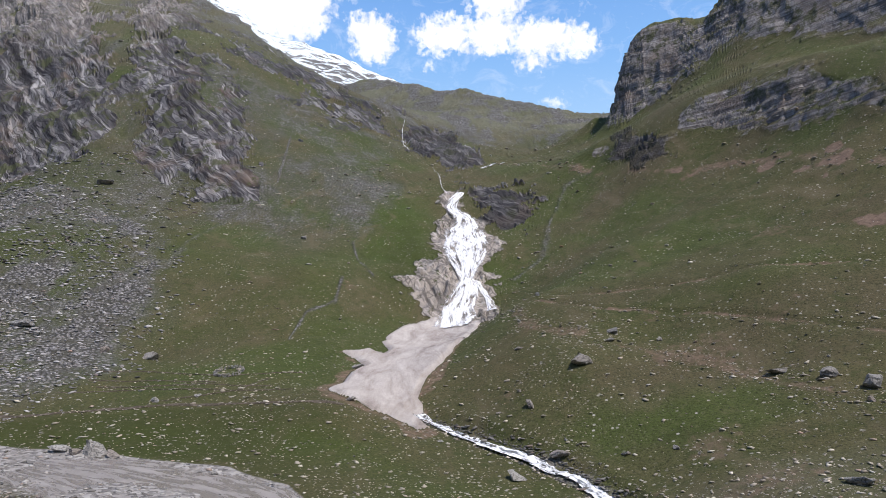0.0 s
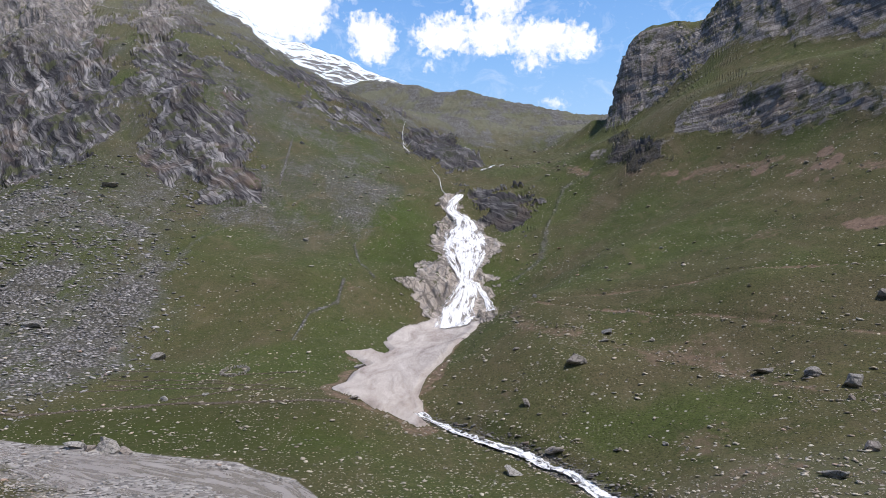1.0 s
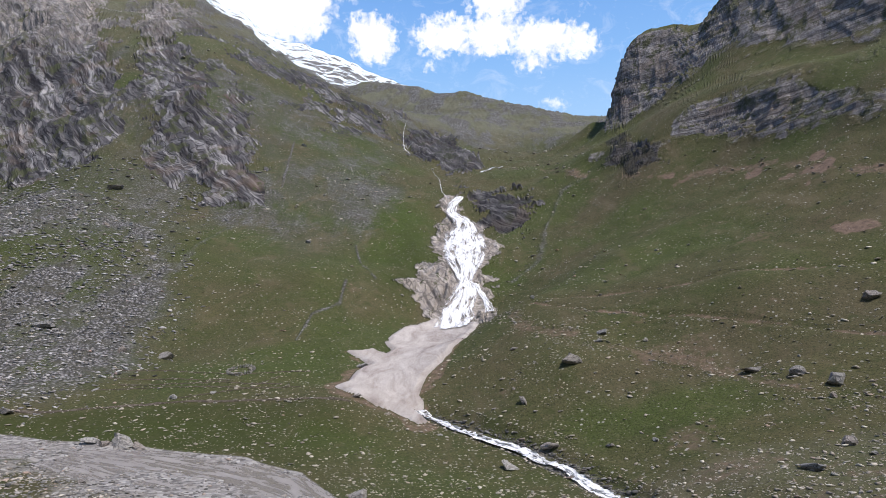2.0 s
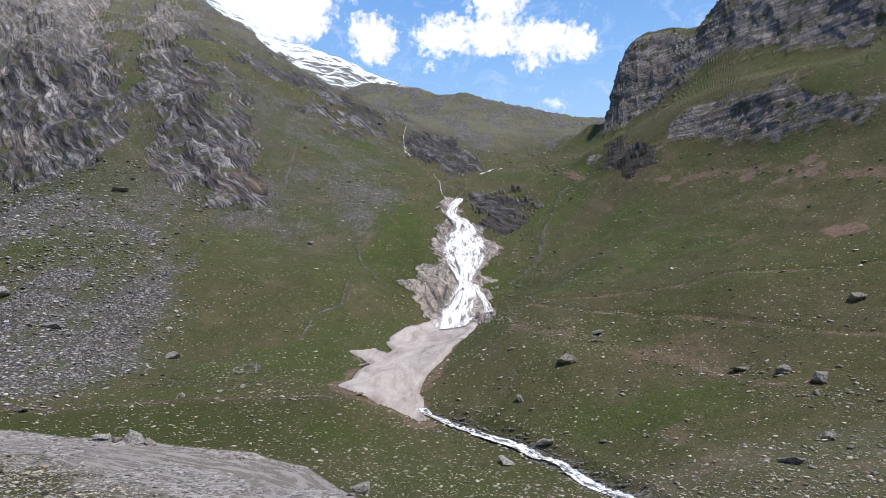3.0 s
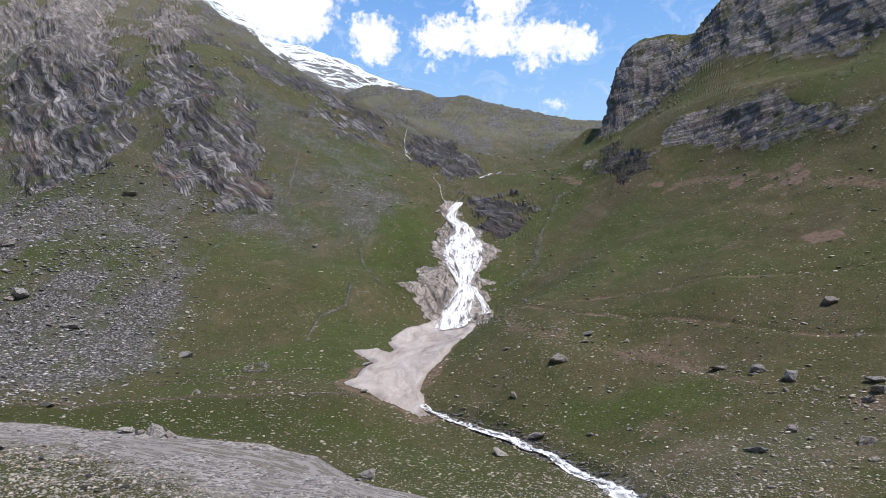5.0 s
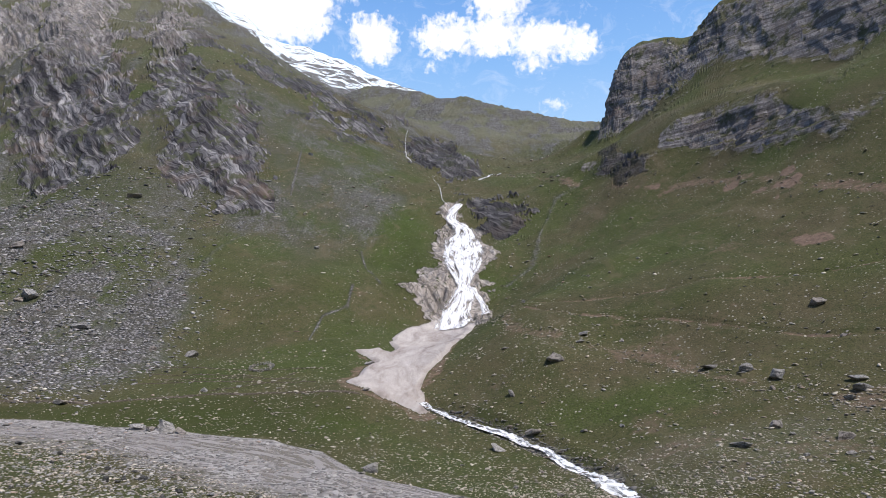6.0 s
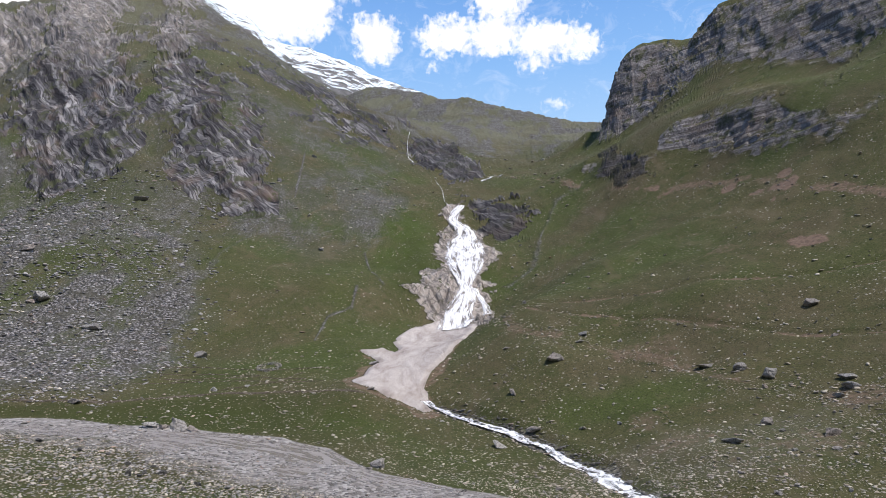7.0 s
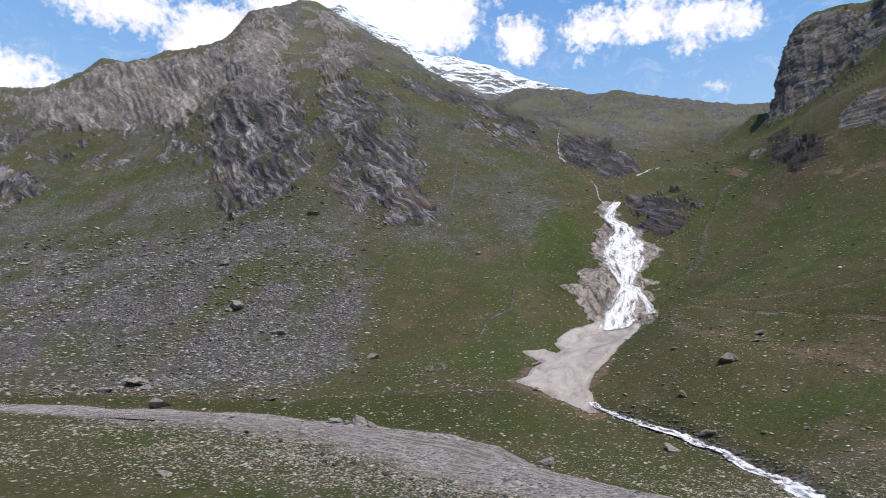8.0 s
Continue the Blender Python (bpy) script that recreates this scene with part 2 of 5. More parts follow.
    colour = n.mix(ragged(gravel, 0.3), colour, grav)
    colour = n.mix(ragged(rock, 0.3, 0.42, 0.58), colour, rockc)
    colour = n.mix(n.ramp(snow, (0.45, 0.0), (0.55, 1.0)), colour, snowc)
    bumps = n.bump(fine, 0.8, 0.3)
    bumps = n.bump(n.math("MULTIPLY", dirt, snow), 0.8, 0.8, bumps)
    bumps = n.bump(n.math("MULTIPLY", split, rock), 1.0, 1.6, bumps)
    bumps = n.bump(n.math("MULTIPLY", cell.outputs["Distance"], scree), 0.9, 0.7, bumps)
    bumps = n.bump(n.math("MULTIPLY", n.math("SUBTRACT", 1.0, pebbles.outputs["Distance"]), gravel), 0.8, 0.3, bumps)
    return n.finish(colour, 0.92, bumps, 0.2)


def boulder_material(name, *tints):
    n = Nodes(name)
    info = n.add("ShaderNodeObjectInfo").outputs["Random"]
    base = n.ramp(info, *((k / (len(tints) - 1), tint) for k, tint in enumerate(tints)))
    grain = n.noise(3.0, 6, 0.7)
    colour = n.mix(n.ramp(grain, (0.3, 0.0), (0.7, 1.0)), n.mix(0.4, base, (0.05, 0.05, 0.048)), n.mix(0.25, base, (0.55, 0.54, 0.51)))
    colour = n.mix(n.ramp(n.noise(0.9, 4), (0.56, 0.0), (0.68, 0.6)), colour, (0.085, 0.08, 0.055))
    crack = n.cells(0.9, "DISTANCE_TO_EDGE", n.scaled(n.pos, (1.0, 1.0, 2.2)))
    colour = n.mix(n.ramp(crack.outputs["Distance"], (0.0, 0.8), (0.06, 0.0)), colour, (0.03, 0.029, 0.027))
    normal = n.bump(grain, 0.9, 0.4)
    return n.finish(colour, 0.9, normal, 0.25)


def loose_stone_material(name, low, high, warm):
    n = Nodes(name)
    pick = n.add("ShaderNodeNewGeometry").outputs["Random Per Island"]
    colour = n.ramp(pick, (0.0, low), (0.55, tuple(0.5 * (p + q) for p, q in zip(low, high))), (0.9, high), (1.0, warm))
    colour = n.mix(n.ramp(n.noise(5.0, 3), (0.40, 0.0), (0.75, 0.35)), colour, (0.12, 0.117, 0.105))
    return n.finish(colour, 0.93, None, 0.2)


def water_material(name, deep, foam, cover, along, scale, broken=0.0):
    """Running water: deep colour, foam colour, share of foam; streaks follow the uv map's v."""
    n = Nodes(name)
    uv = n.add("ShaderNodeUVMap").outputs[0]
    flow = n.scaled(uv, (1.0, along, 1.0))
    streak = n.noise(scale, 6, 0.68, flow, 0.7)
    white = n.ramp(streak, (0.62 - cover * 0.5, 0.0), (0.74 - cover * 0.5, 1.0))
    colour = n.mix(white, deep, foam)
    n.put(n.bsdf.inputs["Roughness"], n.ramp(white, (0.0, 0.12), (1.0, 0.75)))
    mat = n.finish(colour, 0.3, n.bump(streak, 0.7, 0.35), 0.5)
    rim = n.math("SUBTRACT", n.math("ADD", streak, n.math("MULTIPLY", n.noise(scale * 2.7, 4, 0.7, flow), 0.6)), n.math("MULTIPLY", n.add("ShaderNodeAttribute", attribute_name="edge").outputs["Fac"], 0.75))
    n.put(n.bsdf.inputs["Alpha"], n.ramp(rim, (0.34 + broken, 0.0), (0.42 + broken, 1.0)))
    n.put(n.bsdf.inputs["Roughness"], n.ramp(white, (0.0, 0.14), (1.0, 0.8)))
    return mat


def fall_material():
    """White water in falling strands, with wet rock showing between them."""
    n = Nodes("white_water")
    uv = n.add("ShaderNodeUVMap").outputs[0]
    strand = n.noise(0.55, 6, 0.66, n.scaled(uv, (1.0, 0.15, 1.0)), 0.4)
    fine = n.noise(2.6, 5, 0.7, n.scaled(uv, (1.0, 0.12, 1.0)), 0.2)
    body = n.math("ADD", n.math("MULTIPLY", strand, 0.7), n.math("MULTIPLY", fine, 0.3))
    edge = n.add("ShaderNodeAttribute", attribute_name="edge").outputs["Fac"]
    body = n.math("SUBTRACT", body, n.math("MULTIPLY", edge, 0.14))
    colour = n.ramp(fine, (0.3, (0.62, 0.65, 0.68)), (0.55, (0.86, 0.87, 0.88)), (0.7, (0.93, 0.93, 0.93)))
    n.finish(colour, 0.7, n.bump(fine, 0.5, 0.3), 0.3)
    n.put(n.bsdf.inputs["Alpha"], n.ramp(body, (0.405, 0.0), (0.45, 0.65), (0.52, 1.0)))
    return n.mat


def snow_mountain_material():
    n = Nodes("summit_snow")
    cover = n.add("ShaderNodeAttribute", attribute_name="cover").outputs["Color"]
    streak = n.noise(0.03, 8, 0.72, n.scaled(n.pos, (0.6, 1.0, 2.8)), 0.5)
    bare = n.math("ADD", streak, n.math("MULTIPLY", n.math("SUBTRACT", cover, 0.5), 0.20))
    rock = n.ramp(n.noise(0.08, 6, 0.7), (0.3, (0.07, 0.068, 0.066)), (0.7, (0.20, 0.19, 0.18)))
    colour = n.mix(n.ramp(bare, (0.535, 0.0), (0.565, 1.0)), rock, (0.80, 0.89, 0.91))
    return n.finish(colour, 0.7, n.bump(streak, 0.8, 8.0), 0.3)


# bearing, height, half width and half height of each heap in degrees, and how dense it is
CLOUDS = [(-16.2, 28.8, 4.9, 3.6, 1), (-21.0, 28.5, 5.4, 4.8, 1), (-28.0, 27.0, 7.4, 4.8, 1), (-36.0, 25.0, 5.4, 3.8, 1), (-44.0, 26.8, 6.4, 2.4, 0.8),
          (-52.0, 20.3, 5.9, 2.2, 0.8), (-8.3, 26.3, 2.5, 2.5, 1), (-9.6, 27.2, 1.8, 1.6, 1), (-1.6, 26.9, 3.8, 1.9, 1), (2.7, 26.8, 4.2, 2.0, 1), (7.3, 26.2, 4.2, 2.1, 1),
          (10.7, 25.8, 2.2, 1.6, 1), (3.2, 29.4, 3.4, 1.9, 1), (6.3, 24.5, 1.9, 1.1, 1), (-3.0, 24.5, 0.9, 0.7, 0.9), (-4.6, 24.3, 0.9, 0.5, 0.25),
          (8.4, 20.9, 1.9, 1.0, 0.42), (-10.6, 30.0, 2.2, 1.2, 0.35), (11.0, 28.4, 1.4, 0.7, 0.22), (10.6, 30.5, 2.2, 0.8, 0.25)]


def cloud_material():
    """Sunlit cumulus on an open sky: heaps of vapour with ragged rims, by bearing and height in degrees."""
    n = Nodes("cloud_vapour")
    uv = n.add("ShaderNodeUVMap").outputs[0]

    def stirred(vector, scale, reach):
        tex, move = n.add("ShaderNodeTexNoise"), n.add("ShaderNodeVectorMath", operation="MULTIPLY_ADD")
        n.put(tex.inputs["Vector"], uv)
        tex.inputs["Scale"].default_value, tex.inputs["Detail"].default_value, tex.inputs["Roughness"].default_value = scale, 6, 0.62
        n.put(move.inputs[0], tex.outputs["Color"])
        move.inputs[1].default_value = (reach, reach, 0)
        n.put(move.inputs[2], vector)
        back = n.add("ShaderNodeVectorMath", operation="SUBTRACT")
        n.put(back.inputs[0], move.outputs[0])
        back.inputs[1].default_value = (reach / 2, reach / 2, 0)
        return back.outputs[0]

    sep = n.add("ShaderNodeSeparateXYZ")
    n.put(sep.inputs[0], stirred(stirred(uv, 0.45, 2.2), 1.7, 1.5))
    heap = None
    for az, el, wide, high, thick in CLOUDS:
        dx = n.math("DIVIDE", n.math("SUBTRACT", sep.outputs[0], az), wide)
        dy = n.math("DIVIDE", n.math("SUBTRACT", sep.outputs[1], el), high)
        h = n.math("SUBTRACT", 1.0, n.math("SQRT", n.math("ADD", n.math("MULTIPLY", dx, dx), n.math("MULTIPLY", dy, dy))), True)
        h = n.math("MINIMUM", n.math("MULTIPLY", h, min(wide, high) * 0.5 * thick), thick)
        heap = h if heap is None else n.math("MAXIMUM", heap, h)
    curl, wisp = n.noise(1.5, 5, 0.55, uv, 0.4), n.noise(0.5, 8, 0.7, n.scaled(uv, (0.6, 1.0, 1.0)), 0.8)
    dens = n.math("ADD", heap, n.math("MULTIPLY", n.math("SUBTRACT", curl, 0.52), n.ramp(heap, (0.0, 0.3), (0.25, 1.5))))
    alpha = n.ramp(dens, (0.03, 0.0), (0.28, 0.55), (0.62, 1.0))
    alpha = n.math("MAXIMUM", alpha, n.ramp(wisp, (0.52, 0.0), (0.80, 0.30)))
    shade = n.ramp(n.noise(0.5, 6, 0.6, n.scaled(uv, (1, 1, 1), (0, 0, 0.5))), (0.35, (0.66, 0.68, 0.71)), (0.55, (0.80, 0.81, 0.82)), (0.7, (0.87, 0.87, 0.87)))
    up = n.add("ShaderNodeSeparateXYZ")
    n.put(up.inputs[0], uv)
    rise = n.math("DIVIDE", up.outputs[1], 42.0)
    blue = n.ramp(rise, (0.38, (0.29, 0.46, 0.65)), (0.58, (0.165, 0.335, 0.60)), (0.80, (0.090, 0.230, 0.52)))
    glow = n.add("ShaderNodeEmission")
    n.put(glow.inputs[0], n.mix(alpha, blue, shade))
    n.put(n.out.inputs[0], glow.outputs[0])
    return n.mat


def path_material():
    n = Nodes("trodden_earth")
    colour = n.ramp(n.noise(1.4, 6, 0.72), (0.32, (0.035, 0.029, 0.021)), (0.5, (0.085, 0.070, 0.052)), (0.68, (0.19, 0.165, 0.135)))
    return n.finish(colour, 0.95, n.bump(n.noise(3.0, 4), 0.6, 0.2), 0.2)


LAND = land_material()
EARTH = path_material()
BOULDER = boulder_material("boulder_stone", (0.24, 0.235, 0.225), (0.33, 0.32, 0.305), (0.42, 0.41, 0.385), (0.33, 0.27, 0.23), (0.27, 0.262, 0.25))
PALE_BOULDER = boulder_material("pale_boulder_stone", (0.50, 0.48, 0.45), (0.42, 0.40, 0.37), (0.34, 0.285, 0.25))
HILL_STONE = loose_stone_material("hill_stone", (0.27, 0.235, 0.19), (0.68, 0.62, 0.52), (0.42, 0.30, 0.235))
SCREE_STONE = loose_stone_material("scree_stone", (0.10, 0.096, 0.096), (0.58, 0.56, 0.55), (0.24, 0.18, 0.155))
WET_STONE = loose_stone_material("wet_stone", (0.05, 0.048, 0.046), (0.26, 0.25, 0.235), (0.20, 0.15, 0.12))
RIVER_STONE = loose_stone_material("river_stone", (0.15, 0.146, 0.138), (0.48, 0.46, 0.43), (0.36, 0.28, 0.23))
SILT_WATER = water_material("silty_water", (0.24, 0.219, 0.203), (0.315, 0.292, 0.272), 0.26, 0.16, 0.9)
DARK_BOULDER = boulder_material("dark_boulder_stone", (0.035, 0.034, 0.034), (0.06, 0.058, 0.056))
STREAM_WATER = water_material("rushing_water", (0.20, 0.215, 0.22), (0.84, 0.86, 0.87), 0.42, 0.30, 1.0)
THIN_WATER = water_material("thin_water", (0.34, 0.35, 0.35), (0.82, 0.84, 0.85), 0.40, 0.5, 1.3, 0.40)
WHITE_WATER = fall_material()
SUMMIT = snow_mountain_material()
VAPOUR = cloud_material()


# ---- the shape of the land: height above datum from a few ridge, bench and foot lines ----
RIVER_BANK = [(-240, 108, 24), (-160, 104, 22), (-123, 103, 21), (-98, 106, 20.4), (-73, 105, 19.5), (-47, 100, 18.4),
              (-35, 97, 17.7), (-24, 88, 17.1), (-14, 71, 16.6), (2, 59, 16), (24, 46, 15.2), (60, 32, 14)]
RIVER_NEAR = [(-240, 96, 23.8), (-160, 94, 21.8), (-123, 93, 20.8), (-90, 94, 19.9), (-66, 90, 19), (-50, 78, 18.6), (-30, 62, 17.6),
              (-12, 50, 17), (8, 38, 16.2), (40, 22, 15)]
NEAR_BANK = [(-46, 51, 20.2), (-90, 66, 20.6), (-140, 70, 22), (-20, 30, 20), (10, 12, 19.5), (0, -30, 20.5), (-80, 10, 21.5),
             (-200, 40, 24), (50, -10, 18), (0, -110, 23), (-160, -90, 26), (160, -110, 30)]
PATH_BENCH = [(-250, 122, 29), (-170, 122, 26), (-102, 112, 23), (-88, 116, 23.6), (-60.5, 125, 25.2), (-43, 123, 25), (-29, 120, 24.4),
              (-52, 142, 30.2), (-78, 160, 32.6), (-24, 122, 24.7), (-31, 170, 37.4)]
SCREE = [(-101, 134, 30), (-113, 162, 42.5), (-88, 154, 34.5), (-137, 175, 51.3), (-156, 192, 70), (-218, 279, 105),
         (-158, 273, 108), (-161, 253, 101), (-226, 299, 113), (-224, 260, 88.6), (-261, 185, 55), (-205, 140, 34), (-165, 125, 27),
         (-357, 260, 110), (-395, 310, 141)]
CRAG_FOOT = [(-214, 298, 118), (-110, 275, 96.4), (-103, 292, 116.4), (-136, 291, 113), (-179, 312, 142), (-196, 327, 161)]
CRAG_TOP = [(-250, 387, 224), (-178, 319, 142), (-158, 345, 178), (-150, 389, 206), (-350, 434, 261), (-334, 472, 322),
            (-306, 525, 325), (-300, 400, 244), (-247, 450, 287), (-193, 420, 252), (-217, 470, 297), (-410, 345, 172), (-424, 410, 242),
            (-339, 380, 198)]
WEST_RIDGE = [(-720, 400, 300), (-568, 420, 287), (-522, 440, 292), (-490, 460, 323), (-443, 500, 343), (-405, 540, 371),
              (-391, 560, 411), (-369, 620, 448), (-349, 640, 451), (-281, 640, 407), (-225, 620, 364), (-167, 600, 313),
              (-112, 560, 269), (-62, 500, 226)]
WEST_BACK = [(-700, 560, 200), (-500, 620, 240), (-400, 720, 330), (-300, 760, 320), (-200, 740, 300), (-110, 690, 270)]
GRASS_SPUR = [(-64, 251, 78), (-52, 210, 61.8), (-41, 240, 67.3), (-89, 293, 112), (-52, 302, 109.3), (-92, 350, 151),
              (-41.5, 364, 141.4), (-22.5, 223, 58.6), (-15, 205, 43.6)]
FALL_BED = [(-7, 318, 110.5), (-9, 300, 98), (1.5, 293, 94), (-1.5, 262, 77), (-2.5, 242, 65.5), (-1.5, 232, 59), (0.5, 222, 53),
            (-2.5, 210, 45), (-5, 203, 41), (8, 217, 48), (16, 270, 82), (15, 236, 61), (36, 285, 95.5)]
HANGING_VALLEY = [(-43.5, 445, 180), (24, 398, 149.4), (3, 405, 156.5), (36, 520, 203), (-11, 600, 259), (64, 560, 227), (66, 470, 182),
                  (-48, 520, 227), (110, 560, 228), (75, 470, 188)]
BACK_HILL = [(-149, 900, 425), (-105, 880, 413), (-62, 840, 389), (3, 756, 348), (53, 740, 327), (90, 720, 310), (143, 704, 291),
             (190, 680, 285)]
BACK_BEHIND = [(-150, 1100, 380), (0, 1000, 320), (120, 950, 270), (260, 900, 260), (0, 1300, 250), (-400, 1200, 330)]
SNOW_TONGUE = [(-8.5, 127, 22), (10, 119, 24.9), (-15, 150, 29.5), (-8, 175, 35)]
STREAM_BED = [(-0.5, 118, 20), (6, 110, 18.5), (14, 102, 16.8), (20, 92, 15.6), (25, 70, 15.2)]
EAST_SLOPE = [(21, 126, 32.5), (38.6, 135, 36.4), (30, 140, 38.3), (51.6, 113, 31.2), (55.5, 104, 30.5), (60, 100, 29.8), (80, 122, 45),
              (108, 185, 88.6), (60, 184, 63.6), (52, 85, 23.5), (10.7, 139.5, 34.8), (62, 139, 50),
              (49, 194, 65.5), (17, 171, 47.8), (38, 60, 18.5), (34, 78, 19.5), (110, 90, 48), (160, 120, 85),
              (100, 30, 30), (200, 40, 75)]
LOWER_CLIFF_FOOT = [(101, 268, 130), (108.5, 255, 126.5), (114, 243, 122), (118.5, 231, 119), (122, 219, 115.5), (125, 208, 112),
    (128, 194, 106), (147, 160, 97)]
LOWER_CLIFF_TOP = [(103, 272, 140), (112, 261, 139.5), (117.5, 249, 136), (122.5, 237, 134), (126.5, 225, 128), (129.5, 214, 123.5),
    (133, 200, 118), (154, 168, 112)]
UPPER_CLIFF_FOOT = [(91, 435, 192.5), (93, 405, 183), (97, 415, 186.5), (100.5, 431, 192), (104, 447, 197), (96.5, 392, 179.5),
    (110, 384, 185.5), (122, 377, 194), (130, 373, 204.5), (144, 368, 220.5), (151.5, 347, 212), (165.5, 314, 196.5),
    (173.5, 282, 178.5), (176.5, 262, 165)]
UPPER_CLIFF_TOP = [(106.5, 402, 226.5), (113, 420, 235.5), (120, 398, 237.5), (135.5, 390, 240), (151.5, 384, 237.5),
    (151.5, 374, 239.5), (159, 360, 245.5), (175, 327, 238), (195, 282, 222.5), (140, 424, 238), (124, 432, 233),
    (162, 424, 243)]
LEDGE_FOOT = [(65.5, 313, 127.5), (73.5, 293, 122.5), (80, 276, 120.5)]
LEDGE_TOP = [(66.5, 318, 135), (75, 299, 132), (83.5, 282, 128.5)]
EAST_TOP = [(190, 455, 252), (260, 330, 270), (320, 220, 250), (240, 560, 250), (420, 100, 240), (600, 300, 300), (350, 500, 280),
            (330, -80, 150), (600, -200, 260)]
FAR_ROUND = [(-300, -350, 120), (0, -420, 140), (350, -420, 230), (-700, -100, 180), (-600, 150, 110), (-900, 500, 260), (900, 300, 350),
             (0, -1100, 420), (-1100, -300, 420), (1000, -500, 420), (500, 1000, 300), (-900, 1100, 380)]
LINES = (RIVER_BANK, RIVER_NEAR, NEAR_BANK, PATH_BENCH, SCREE, CRAG_FOOT, CRAG_TOP, WEST_RIDGE, WEST_BACK, GRASS_SPUR, FALL_BED,
         HANGING_VALLEY, BACK_HILL, BACK_BEHIND, SNOW_TONGUE, STREAM_BED, EAST_SLOPE, LOWER_CLIFF_FOOT, LOWER_CLIFF_TOP,
         UPPER_CLIFF_FOOT, UPPER_CLIFF_TOP, LEDGE_FOOT, LEDGE_TOP, EAST_TOP, FAR_ROUND)


def land_fit():
    k = np.array([p for line in LINES for p in line], float)
    d = np.hypot(k[:, None, 0] - k[None, :, 0], k[:, None, 1] - k[None, :, 1])
    n = len(k)
    a = np.zeros((n + 3, n + 3))
    a[:n, :n] = np.sqrt(d * d + 9.0) - 0.0 * np.eye(n)
    a[:n, n:] = np.c_[np.ones(n), k[:, :2]]
    a[n:, :n] = a[:n, n:].T
    return k[:, :2], np.linalg.solve(a, np.r_[k[:, 2], 0, 0, 0])


KNOTS, WEIGHTS = land_fit()


def land(x, y):
    """Height of the smooth land at the places x, y."""
    return land_slope(x, y)[0]


def land_slope(x, y, slopes=False):
    """The same, with its fall along x and along y."""
    x, y = np.broadcast_arrays(np.asarray(x, float), np.asarray(y, float))
    px, py = x.reshape(-1), y.reshape(-1)
    z = WEIGHTS[-3] + WEIGHTS[-2] * px + WEIGHTS[-1] * py
    gx, gy = np.full(z.shape, WEIGHTS[-2]), np.full(z.shape, WEIGHTS[-1])
    for k in range(0, len(px), 16384):
        cut = slice(k, k + 16384)
        for (kx, ky), w in zip(KNOTS, WEIGHTS):
            dx, dy = px[cut] - kx, py[cut] - ky
            d = np.sqrt(dx * dx + dy * dy + 9.0)
            z[cut] += w * d
            if slopes:
                gx[cut] += w * dx / d
                gy[cut] += w * dy / d
    return z.reshape(x.shape), gx.reshape(x.shape), gy.reshape(x.shape)


# ---- noise on arrays ----
def grain3(ix, iy, iz, seed):
    """A number from 0 to 1 for each corner of a lattice."""
    h = ix * np.int64(374761393) + iy * np.int64(668265263) + iz * np.int64(2147483647) + np.int64(seed * 974634777)
    return mixed(np.asarray(h).astype(np.uint32))


def mixed(h):
    h = (h ^ (h >> np.uint32(13))) * np.uint32(1274126177)
    h = (h ^ (h >> np.uint32(16))) * np.uint32(2246822519)
    return ((h ^ (h >> np.uint32(15))) & np.uint32(0xFFFFFF)).astype(np.float32) * np.float32(1 / 0x1000000)


def soft_noise(x, y, z, seed=0):
    """Smooth noise from -1 to 1, worked in short runs."""
    flat = np.ndim(z) == 0 and z == 0
    x, y, z = np.broadcast_arrays(np.asarray(x, float), np.asarray(y, float), np.asarray(z, float))
    out = np.empty(x.size)
    px, py, pz = x.reshape(-1), y.reshape(-1), z.reshape(-1)
    for k in range(0, x.size, 16384):
        cut = slice(k, k + 16384)
        ix, iy, iz = np.floor(px[cut]), np.floor(py[cut]), np.floor(pz[cut])
        fx, fy, fz = ((p[cut] - i).astype(np.float32) for p, i in ((px, ix), (py, iy), (pz, iz)))
        ux, uy, uz = (f * f * (3 - 2 * f) for f in (fx, fy, fz))
        hx, hy, hz = ((i.astype(np.int64) * np.int64(m)).astype(np.uint32) for i, m in ((ix, 374761393), (iy, 668265263), (iz, 2147483647)))
        hz = hz + np.uint32(seed * 974634777 & 0xFFFFFFFF)
        total = 0.0
        for dz in (0,) if flat else (0, 1):
            hyz = [hz + np.uint32(dz * 2147483647) + hy + np.uint32(dy * 668265263) for dy in (0, 1)]
            rows = []
            for h in hyz:
                low, high = mixed(h + hx), mixed(h + hx + np.uint32(374761393))
                rows.append(low + ux * (high - low))
            sheet = rows[0] + uy * (rows[1] - rows[0])
            total = sheet if flat else total + sheet * (uz if dz else 1 - uz)
        out[cut] = total * 2 - 1
    return out.reshape(x.shape)


def cloudy(x, y, z, octaves, seed=0, gain=0.5):
    total, amp, size = 0.0, 1.0, 1.0
    for k in range(octaves):
        total = total + amp * soft_noise(x * size + 17.3 * k, y * size - 9.1 * k, z * size + 4.7 * k, seed + k)
        amp, size = amp * gain, size * 2.03
    return total


def ridged(x, y, z, octaves, seed=0, gain=0.5):
    total, amp, size = 0.0, 1.0, 1.0
    for k in range(octaves):
        total = total + amp * (1 - 2 * np.abs(soft_noise(x * size + 5.3 * k, y * size, z * size - 3.1 * k, seed + k)))
        amp, size = amp * gain, size * 2.1
    return total


